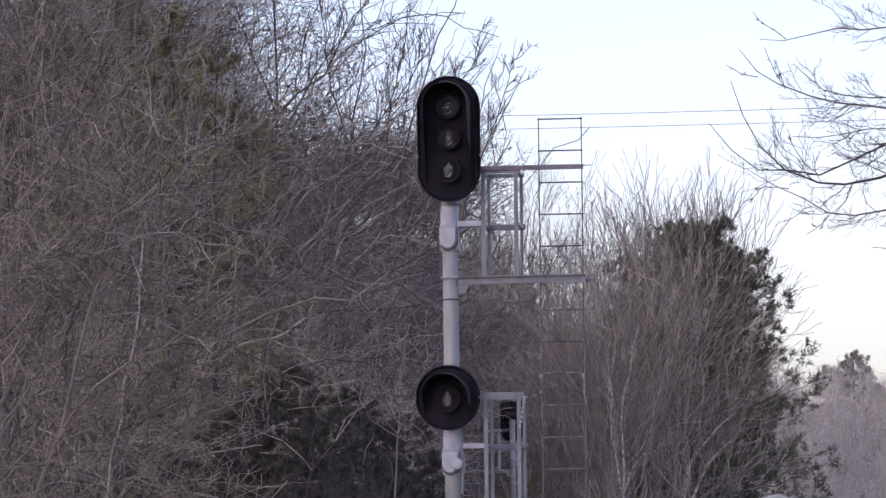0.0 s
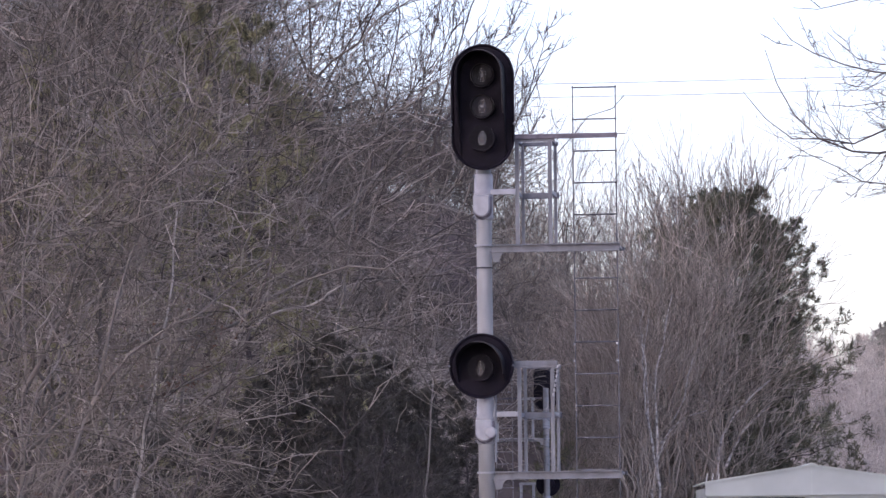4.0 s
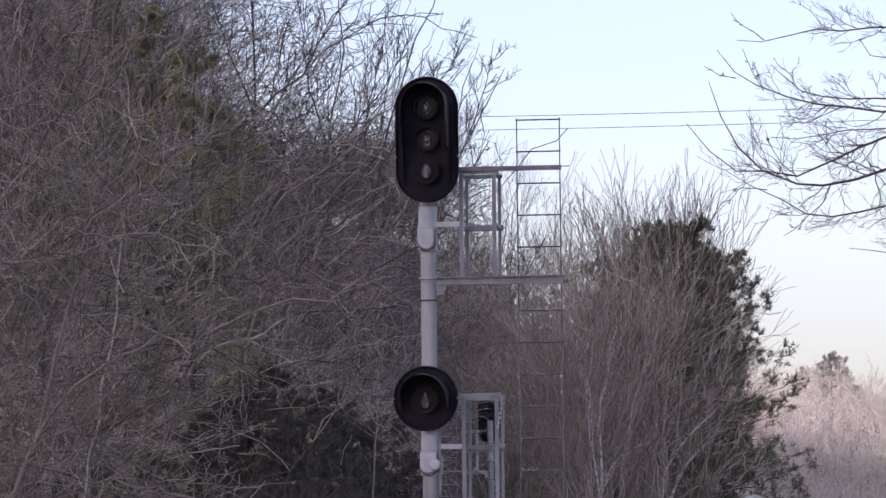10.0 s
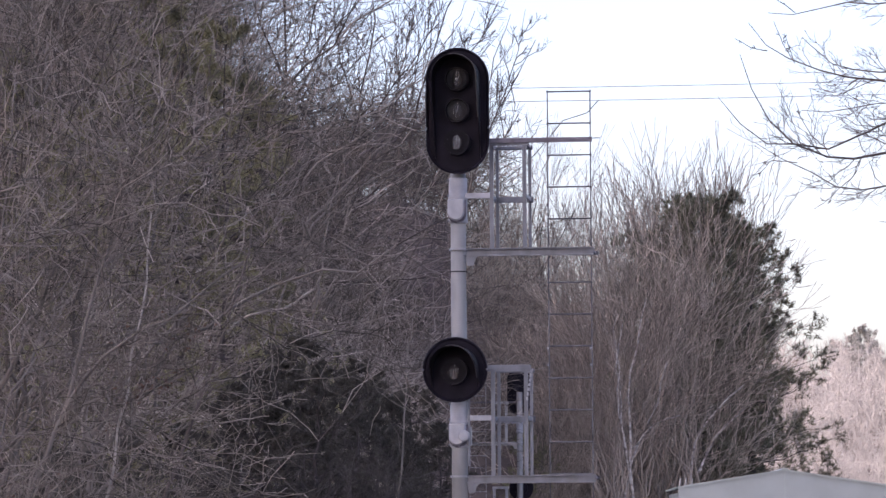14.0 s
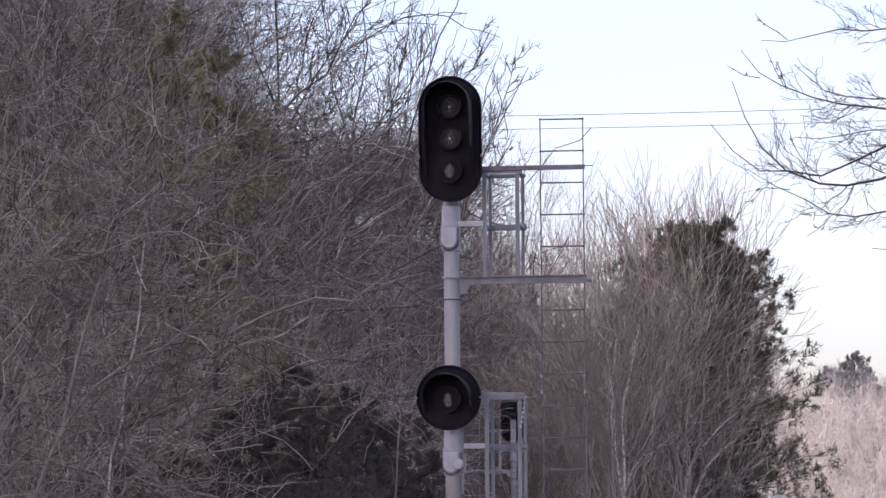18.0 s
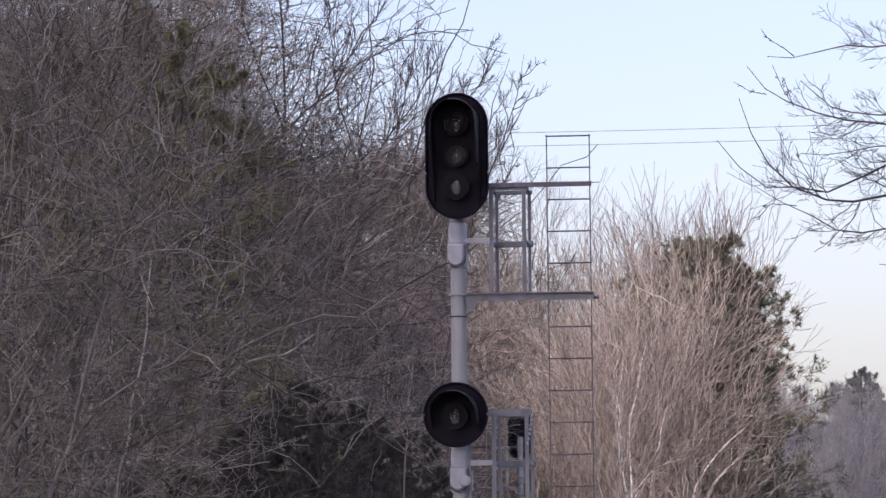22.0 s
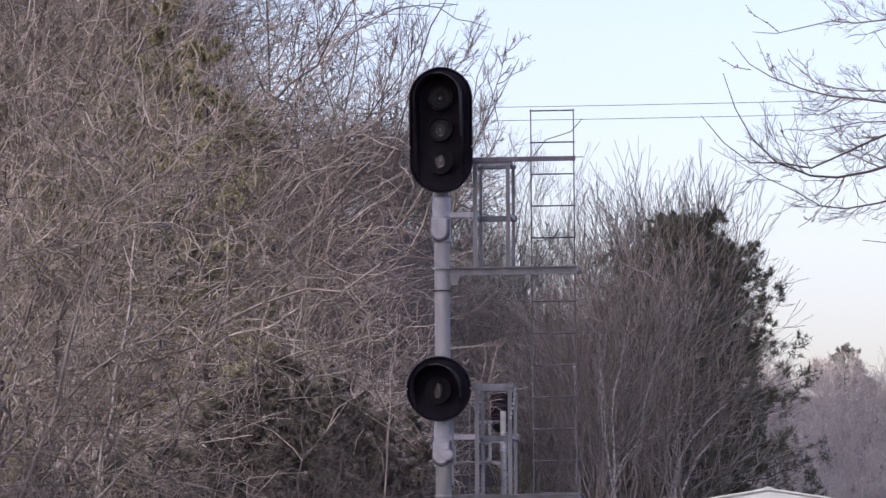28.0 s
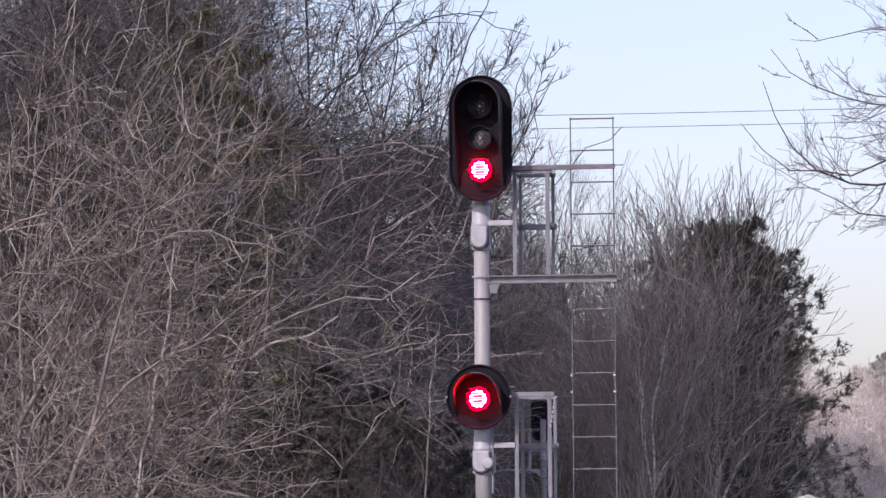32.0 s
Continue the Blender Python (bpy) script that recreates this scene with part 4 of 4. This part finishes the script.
stem_tree("bare_tree", 231, [
    ([(-0.40, 105.00, 2.00), (-0.35, 105.00, 5.94), (0.19, 105.00, 8.48), (0.67, 105.00, 10.52), (1.15, 105.00, 11.79), (1.59, 105.00, 12.67), (2.02, 105.00, 13.41)], 0.042, 0.0072),
    ([(0.67, 105.00, 10.52), (1.25, 105.00, 11.02), (1.70, 105.00, 11.78)], 0.018, 0.0048),
    ([(0.40, 105.00, 9.25), (0.68, 105.00, 11.28), (1.12, 105.00, 12.93), (1.47, 105.00, 13.95)], 0.027, 0.0054),
    ([(0.86, 105.00, 11.02), (1.39, 105.00, 12.29), (1.68, 105.00, 13.31), (1.82, 105.00, 14.07)], 0.018, 0.0042)], "tall leafless tree with spreading dark limbs", BARK, BARK, "tall bare trees against the sky", m=(8, 5, 3), tip=0.0058, length=0.36, up=0.6, angle=36, sideways=0.02, firm=1.3)
stem_tree("bare_tree", 232, [
    ([(-1.90, 105.00, 3.00), (-1.88, 105.00, 5.96), (-1.20, 105.00, 9.52), (-0.65, 105.00, 11.94), (-0.12, 105.00, 13.59), (0.34, 105.00, 14.86), (0.67, 105.00, 15.87)], 0.048, 0.0096),
    ([(-0.86, 105.00, 11.05), (-0.01, 105.00, 12.44), (0.77, 105.00, 13.32), (1.35, 105.00, 14.27)], 0.027, 0.0048),
    ([(-1.06, 105.00, 10.16), (-1.16, 105.00, 12.07), (-0.76, 105.00, 13.72), (-0.55, 105.00, 15.38)], 0.027, 0.0054)], "tall leafless tree with spreading dark limbs", BARK, BARK, "tall bare trees against the sky", m=(11, 6, 3), tip=0.0058, length=0.36, up=0.6, angle=36, sideways=0.02, firm=1.3)
stem_tree("bare_tree", 233, [
    ([(-4.20, 105.00, 6.00), (-4.04, 105.00, 5.99), (-3.77, 105.00, 9.81), (-3.66, 105.00, 12.99), (-3.64, 105.00, 15.67), (-3.64, 105.00, 18.09)], 0.033, 0.018),
    ([(-3.66, 105.00, 11.59), (-2.81, 105.00, 13.24), (-1.90, 105.00, 14.38), (-1.12, 105.00, 15.64)], 0.03, 0.006),
    ([(-3.66, 105.00, 12.36), (-4.20, 105.00, 13.77), (-4.57, 105.00, 14.92), (-4.81, 105.00, 16.07)], 0.024, 0.0054),
    ([(-3.68, 105.00, 10.70), (-2.63, 105.00, 12.09), (-1.79, 105.00, 13.23), (-1.14, 105.00, 13.73)], 0.024, 0.0048)], "tall leafless tree with spreading dark limbs", BARK, BARK, "tall bare trees against the sky", m=(11, 6, 3), tip=0.0058, length=0.36, up=0.6, angle=36, sideways=0.02, firm=1.3)
stem_tree("bare_tree", 234, [
    ([(-3.00, 105.00, 4.00), (-2.90, 105.00, 5.97), (-2.48, 105.00, 9.15), (-2.00, 105.00, 11.57), (-1.59, 105.00, 13.73), (-1.76, 105.00, 15.65)], 0.042, 0.012),
    ([(-2.20, 105.00, 10.55), (-1.42, 105.00, 12.07), (-0.51, 105.00, 13.21), (0.14, 105.00, 14.60)], 0.027, 0.0048),
    ([(-2.00, 105.00, 11.57), (-2.43, 105.00, 13.11), (-2.60, 105.00, 14.51), (-2.77, 105.00, 15.92)], 0.021, 0.0048)], "tall leafless tree with spreading dark limbs", BARK, BARK, "tall bare trees against the sky", m=(11, 6, 3), tip=0.0058, length=0.36, up=0.6, angle=36, sideways=0.02, firm=1.3)
stem_tree("bare_tree", 241, [
    ([(-2.60, 82.00, 0.30), (-2.47, 82.00, 5.24), (-2.45, 82.15, 5.76), (-2.32, 82.30, 6.17), (-1.92, 82.45, 6.71), (-1.50, 82.60, 7.46), (-1.23, 82.75, 7.94), (-1.11, 82.90, 8.40)], 0.036, 0.008),
    ([(-2.47, 82.00, 5.24), (-2.41, 82.15, 5.69), (-2.31, 82.30, 6.44), (-2.14, 82.45, 7.46), (-2.07, 82.60, 7.98), (-1.89, 82.75, 8.50)], 0.028, 0.008)], "slender leafless tree with two curved stems", GREYBARK, TWIG, "bare trees in the wood", m=(5, 4, 3), tip=0.0055, length=0.22, up=0.5)
stem_tree("bare_tree", 242, [
    ([(-3.40, 84.00, 0.60), (-3.25, 84.00, 5.20), (-2.99, 84.00, 6.77), (-2.57, 84.15, 7.69), (-1.82, 84.30, 8.27), (-1.25, 84.45, 8.58), (-0.39, 84.60, 8.99), (-0.01, 84.75, 9.38)], 0.04, 0.008),
    ([(-2.57, 84.15, 7.69), (-1.95, 84.15, 8.24), (-1.46, 84.30, 8.83), (-1.04, 84.45, 9.22), (-0.73, 84.60, 9.73)], 0.026, 0.008)], "leafless tree whose grey limbs sweep far out", GREYBARK, TWIG, "bare trees in the wood", m=(7, 4, 3), tip=0.0055, length=0.2, up=0.6)
stem_tree("bare_tree", 243, [
    ([(-0.85, 67.00, -0.10), (-0.75, 67.00, 2.13), (-0.70, 67.15, 2.85), (-0.64, 67.30, 3.76), (-0.57, 67.45, 4.83), (-0.51, 67.60, 5.29)], 0.022, 0.008)], "thin grey dead stem before the hemlocks", GREYBARK, TWIG, "bare trees at the edge of the wood", m=(3, 2, 2), tip=0.004, length=0.12)
stem_tree("birch_tree", 213, [
    ([(5.05, 127.00, -0.10), (4.99, 127.00, 3.48), (4.97, 127.15, 4.72), (4.91, 127.30, 5.65), (5.01, 127.45, 6.89), (5.27, 127.60, 8.13), (5.41, 127.75, 8.76)], 0.05, 0.014),
    ([(4.99, 127.00, 3.48), (4.75, 127.15, 5.18), (4.69, 127.30, 6.57), (4.55, 127.45, 7.51), (4.62, 127.60, 8.29)], 0.03, 0.012)], "slim upright white birch with a forked stem", BIRCH, RUSSET, "birches", m=(5, 4, 3), tip=0.006, length=0.25)
stem_tree("birch_tree", 211, [
    ([(6.69, 128.00, -0.10), (6.57, 128.00, 4.02), (6.65, 128.00, 4.58), (6.93, 128.00, 5.11), (7.36, 128.00, 5.69), (7.93, 128.00, 6.19), (8.15, 128.00, 6.40)], 0.046, 0.021),
    ([(6.86, 128.00, 3.94), (7.29, 127.84, 4.91), (7.73, 127.68, 5.34), (8.11, 127.52, 5.70)], 0.043, 0.018)], "white birch pair leaning out of the trees", BIRCH, RUSSET, "birches", m=(4, 4, 3), tip=0.006, length=0.35)
stem_tree("birch_tree", 212, [
    ([(4.78, 127.04, -0.10), (4.79, 127.04, 3.47), (5.01, 127.04, 4.58), (5.36, 127.04, 5.08), (5.74, 127.04, 6.08), (5.98, 127.04, 6.92)], 0.043, 0.018),
    ([(5.01, 127.04, 4.58), (5.57, 126.81, 5.23), (6.29, 126.57, 5.49)], 0.028, 0.012),
    ([(4.91, 127.04, 4.01), (4.65, 127.04, 5.55), (4.57, 127.04, 6.79), (4.77, 127.04, 8.02)], 0.031, 0.012)], "white birch with several forked stems", BIRCH, RUSSET, "birches", m=(6, 5, 4), tip=0.006, length=0.4)
stem_tree("bare_tree", 221, [
    ([(7.30, 48.00, -0.10), (7.28, 48.00, 1.74), (7.24, 48.00, 3.49), (7.21, 48.00, 5.24), (7.11, 48.00, 6.70), (7.07, 48.00, 8.45)], 0.22, 0.12),
    ([(7.21, 48.00, 5.65), (5.94, 47.88, 6.00), (4.76, 47.75, 5.84), (4.47, 47.62, 5.70), (4.23, 47.50, 5.65), (4.02, 47.38, 5.63), (3.82, 47.25, 5.67), (3.59, 47.12, 5.73), (3.41, 47.00, 5.84), (3.24, 46.88, 6.00), (3.09, 46.75, 6.23), (3.00, 46.62, 6.50), (2.96, 46.50, 6.64)], 0.0274, 0.0032),
    ([(7.19, 48.00, 6.11), (5.94, 47.90, 6.43), (4.77, 47.80, 6.17), (4.57, 47.70, 6.11), (4.33, 47.60, 6.00), (4.18, 47.50, 5.88), (3.95, 47.40, 5.79), (3.69, 47.30, 5.72), (3.48, 47.20, 5.75), (3.20, 47.10, 5.78), (3.00, 47.00, 5.87), (2.83, 46.90, 6.02), (2.73, 46.80, 6.27)], 0.0230, 0.0032),
    ([(7.14, 48.00, 6.58), (5.97, 48.08, 6.65), (4.81, 48.16, 6.47), (4.48, 48.24, 6.51), (4.26, 48.32, 6.59), (4.04, 48.40, 6.60), (3.82, 48.48, 6.69), (3.65, 48.56, 6.77), (3.37, 48.64, 6.91), (3.24, 48.72, 7.06), (3.16, 48.80, 7.21)], 0.0230, 0.0032),
    ([(7.14, 48.00, 6.64), (5.98, 48.15, 6.71), (4.83, 48.30, 6.61), (4.56, 48.45, 6.67), (4.34, 48.60, 6.68), (4.15, 48.75, 6.75), (3.96, 48.90, 6.86), (3.81, 49.05, 7.01), (3.75, 49.20, 7.11)], 0.0194, 0.0032),
    ([(7.09, 48.00, 7.57), (5.83, 48.06, 7.27), (4.52, 48.11, 7.40), (4.37, 48.17, 7.34), (4.20, 48.22, 7.39), (3.98, 48.28, 7.30), (3.81, 48.33, 7.27), (3.65, 48.39, 7.28), (3.45, 48.44, 7.25), (3.37, 48.50, 7.29)], 0.0194, 0.0032),
    ([(7.22, 48.00, 5.12), (5.93, 47.89, 5.64), (4.76, 47.78, 5.46), (4.47, 47.67, 5.41), (4.18, 47.56, 5.34), (4.00, 47.44, 5.33), (3.85, 47.33, 5.45), (3.62, 47.22, 5.58), (3.31, 47.11, 5.66), (3.11, 47.00, 5.77)], 0.0194, 0.0032),
    ([(7.16, 48.00, 6.23), (5.96, 48.04, 6.41), (4.80, 48.09, 6.30), (4.58, 48.13, 6.33), (4.36, 48.17, 6.28), (4.13, 48.21, 6.24), (3.82, 48.26, 6.18), (3.69, 48.30, 6.24)], 0.0151, 0.0032),
    ([(3.37, 48.64, 6.91), (3.21, 48.80, 6.96), (3.04, 48.80, 7.06)], 0.0055, 0.003),
    ([(3.65, 48.56, 6.77), (3.56, 48.80, 6.98), (3.45, 48.80, 7.24)], 0.0055, 0.003),
    ([(3.65, 48.56, 6.77), (3.61, 48.66, 6.92), (3.57, 48.75, 7.08)], 0.0055, 0.003),
    ([(3.83, 46.70, 5.70), (3.67, 46.70, 5.84), (3.56, 46.70, 6.03), (3.52, 46.70, 6.17)], 0.0055, 0.003),
    ([(4.17, 46.80, 5.59), (4.11, 46.80, 5.43), (4.00, 46.80, 5.35), (3.83, 46.80, 5.19), (3.70, 46.80, 5.10)], 0.0055, 0.003),
    ([(3.55, 47.00, 5.59), (3.27, 47.00, 5.62), (3.21, 47.00, 5.51), (3.09, 47.00, 5.46)], 0.0055, 0.003),
    ([(3.65, 48.39, 7.28), (3.54, 48.50, 7.39), (3.40, 48.50, 7.47), (3.32, 48.50, 7.58)], 0.0055, 0.003),
    ([(7.26, 48.00, 4.54), (5.94, 48.00, 5.11), (4.78, 48.00, 4.98), (4.63, 48.00, 5.00), (4.47, 48.00, 5.07)], 0.0158, 0.0032),
    ([(7.07, 48.00, 7.92), (5.83, 48.00, 7.48), (4.86, 48.00, 6.96), (4.69, 48.00, 7.05), (4.61, 48.00, 7.22)], 0.0158, 0.0032)], "leafless tree with long upcurved limbs beside the track", BARK, BARK, "trees beside the camera", m=(20, 4, 2), angle=46, up=0.75, tip=0.0025, length=0.2, firm=1.15, sideways=-0.3)

# ---- the signal hut, cabinets, and lines ----
def build_hut():
    x, y, half, deep, eave, top = 4.32, 60.0, 1.37, 3.0, 2.50, 2.735
    h = thing("signal_hut", x, y, 0.0, "pale grey painted steel signal hut with low gable roof", "hut")
    wall = 2.335
    def slab(pts, y0, y1):
        return loft([[(px, y0, pz) for px, pz in pts], [(px, y1, pz) for px, pz in pts]], True, True)
    part("floor_slab", boxed(-half - 0.1, half + 0.1, -0.1, deep + 0.1, -0.1, 0.12), LID, h, "pale concrete slab")
    dl, dr, dt = -1.01, -0.10, 2.30
    for a, b in ((-half + 0.02, dl - 0.012), (dr + 0.012, 0.335), (0.341, half - 0.02)):
        part("wall_panel", boxed(a, b, 0.0, 0.05, 0.12, wall, 0.003), SHED, h)
    part("wall_panel", boxed(dl - 0.012, dr + 0.012, 0.0, 0.05, dt + 0.012, wall, 0.002), SHED, h)
    for k in (-1, 1):
        part("side_wall", boxed(min(k * (half - 0.02), k * (half - 0.06)), max(k * (half - 0.02), k * (half - 0.06)), 0.051, deep - 0.051, 0.12, eave - 0.05, 0), SHED, h)
    part("back_wall", boxed(-half + 0.02, half - 0.02, deep - 0.05, deep, 0.12, eave - 0.05, 0), SHED, h)
    door = part("door", boxed(dl, dr, 0.012, 0.05, 0.14, dt, 0.003), SHED, h, "flush pale steel door, shut")
    part("door_gap", boxed(dl - 0.011, dr + 0.011, 0.046, 0.07, 0.13, dt + 0.011, 0), GAP, door)
    for z in (0.5, 1.3, 2.12):
        part("hinge", rodded((dr + 0.004, -0.004, z), (dr + 0.004, -0.004, z + 0.12), 0.012, sides=8), GALV, door)
    part("door_handle", boxed(dl + 0.06, dl + 0.2, -0.03, 0.011, 1.05, 1.08, 0.005), GALV, door)
    part("gable", slab([(-half, wall), (half, wall), (half, eave), (0.006, top - 0.022), (0.0, top - 0.022), (-half, eave)], -0.045, -0.002), SHED, h, "shallow pale gable panel")
    part("gable_seam", boxed(-0.006, 0.006, -0.051, -0.046, wall + 0.01, top - 0.03, 0), SHEDROOF, h)
    for k in (-1, 1):
        part("roof", slab([(0.0, top), (k * (half + 0.02), eave + 0.02), (k * (half + 0.02), eave - 0.004), (0.0, top - 0.022)], -0.07, deep + 0.05), SHEDROOF, h, "pale ribbed steel roof sheet")
    part("ridge_cap", slab([(-0.06, top - 0.006), (-0.02, top + 0.016), (0.02, top + 0.016), (0.06, top - 0.006)], -0.075, deep + 0.05), SHEDROOF, h)
    for xx, t in ((-1.345, -0.02), (-1.27, 0.0), (-1.19, 0.02)):
        part("stub_pipe", rodded((xx, 0.3, eave), (xx + 0.02, 0.3, eave + 0.135), 0.011, sides=8), LID, h, "short white pipe on the roof edge")


build_hut()


def build_cabinet(x, y, w, h, name, label):
    c = thing(name, x, y, 0.0, label, "cabinet", "equipment cabinets by the signal")
    part("plinth", boxed(-w / 2 - 0.03, w / 2 + 0.03, -0.03, w + 0.03, -0.1, 0.18), LID, c, "concrete plinth")
    body = part("body", boxed(-w / 2, w / 2, 0, w, 0.18, h - 0.05, 0.008), TAN, c)
    part("lid", boxed(-w / 2 - 0.012, w / 2 + 0.012, -0.03, w + 0.02, h - 0.05, h, 0.008), LID, c, "pale overhanging lid")
    part("door", boxed(-w / 2 + 0.03, w / 2 - 0.03, -0.02, -0.001, 0.3, h - 0.16, 0.004), TAN, c)


build_cabinet(1.54, 58.0, 0.50, 2.29, "equipment_cabinet", "tan metal equipment cabinet with pale lid")
build_cabinet(0.30, 58.0, 0.19, 2.13, "meter_cabinet", "narrow tan meter cabinet with pale lid")


def build_lines():
    """Two cables across the sky on wooden poles that stand among the trees."""
    for k, x in enumerate((-34.0, 38.0)):
        y = 128.0 - 5.0 * k
        pole = thing("utility_pole", x, y, ground_z(x, y), "dark creosoted wooden utility pole", "pole", "poles of the line")
        g = ground_z(x, y)
        part("shaft", rodded((0, 0, -0.3), (0, 0, 15.6 - g), 0.16, 0.11, 12), CREOSOTE, pole, smooth=True)
        part("cross_arm", boxed(-0.06, 0.06, -0.5, 0.5, 14.1 - g, 14.22 - g), CREOSOTE, pole)
    for k, (za, zb) in enumerate(((14.58, 14.58), (14.24, 14.24))):
        f = np.linspace(0, 1, 25)
        pts = np.stack([-34 + 72 * f, 128 - 5 * f + 0.25 * k, za + (zb - za) * f + 0.9 * (2 * f - 1) ** 2 - 0.25], -1)[None]
        ob = finish("overhead_cable", tube_mesh("overhead_cable", [(pts, np.full((1, 25), 0.0095), 6)]), WIRE, None, "", True)
        tagged(ob, "thin grey overhead cable strung between poles", "cable", "overhead cables")


build_lines()


# ---- unseen broken clouds, added so their shade crosses the place as they drift ----
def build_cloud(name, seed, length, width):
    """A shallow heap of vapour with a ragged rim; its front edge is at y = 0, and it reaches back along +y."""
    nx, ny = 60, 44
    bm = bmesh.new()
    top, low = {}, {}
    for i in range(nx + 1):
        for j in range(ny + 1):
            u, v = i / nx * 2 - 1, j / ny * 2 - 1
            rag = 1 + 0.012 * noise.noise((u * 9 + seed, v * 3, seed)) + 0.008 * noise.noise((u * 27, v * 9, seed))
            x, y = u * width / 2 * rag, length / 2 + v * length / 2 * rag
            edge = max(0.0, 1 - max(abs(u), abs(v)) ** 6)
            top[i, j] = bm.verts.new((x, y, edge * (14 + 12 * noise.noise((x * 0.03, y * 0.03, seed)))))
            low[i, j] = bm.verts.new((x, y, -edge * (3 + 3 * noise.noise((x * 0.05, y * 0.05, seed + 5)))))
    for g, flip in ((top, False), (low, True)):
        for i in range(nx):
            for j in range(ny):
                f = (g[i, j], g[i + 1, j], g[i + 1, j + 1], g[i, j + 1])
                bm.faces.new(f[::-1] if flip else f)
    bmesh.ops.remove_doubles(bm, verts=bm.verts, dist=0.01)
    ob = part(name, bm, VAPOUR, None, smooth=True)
    return tagged(ob, "unseen cloud, added to shade the place as it drifts", "cloud", "drifting clouds")


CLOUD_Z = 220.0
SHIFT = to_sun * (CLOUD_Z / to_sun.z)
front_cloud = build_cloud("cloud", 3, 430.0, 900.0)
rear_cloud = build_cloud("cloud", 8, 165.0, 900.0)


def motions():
    """What moves: the unseen clouds drift towards the camera; the added shutters uncover the two red lamps."""
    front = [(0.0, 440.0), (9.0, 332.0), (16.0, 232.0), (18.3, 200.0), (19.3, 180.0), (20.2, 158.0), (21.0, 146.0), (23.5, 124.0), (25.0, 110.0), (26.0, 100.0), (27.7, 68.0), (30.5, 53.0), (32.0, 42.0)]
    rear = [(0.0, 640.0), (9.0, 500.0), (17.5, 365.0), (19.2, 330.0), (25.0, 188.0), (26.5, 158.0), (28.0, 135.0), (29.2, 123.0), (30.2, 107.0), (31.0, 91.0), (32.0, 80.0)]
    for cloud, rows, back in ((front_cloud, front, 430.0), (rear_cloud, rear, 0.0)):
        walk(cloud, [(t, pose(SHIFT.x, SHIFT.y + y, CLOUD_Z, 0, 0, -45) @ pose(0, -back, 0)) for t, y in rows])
    for (ring, slats), (shut, ajar, wide) in zip(ADDED_SHUTTERS, ((29.3, 29.35, 29.4), (29.2, 29.3, 29.4))):
        x, y, z = ring.location
        walk(ring, [(0.0, pose(x, y, z)), (shut, pose(x, y, z)), (wide, pose(x, y + 0.115, z)), (32.0, pose(x, y + 0.115, z))])
        for slat in slats:
            x, y, z = slat.location
            walk(slat, [(0.0, pose(x, y, z)), (shut, pose(x, y, z)), (ajar, pose(x, y, z, 30)), (wide, pose(x, y, z, 85)), (32.0, pose(x, y, z, 85))])


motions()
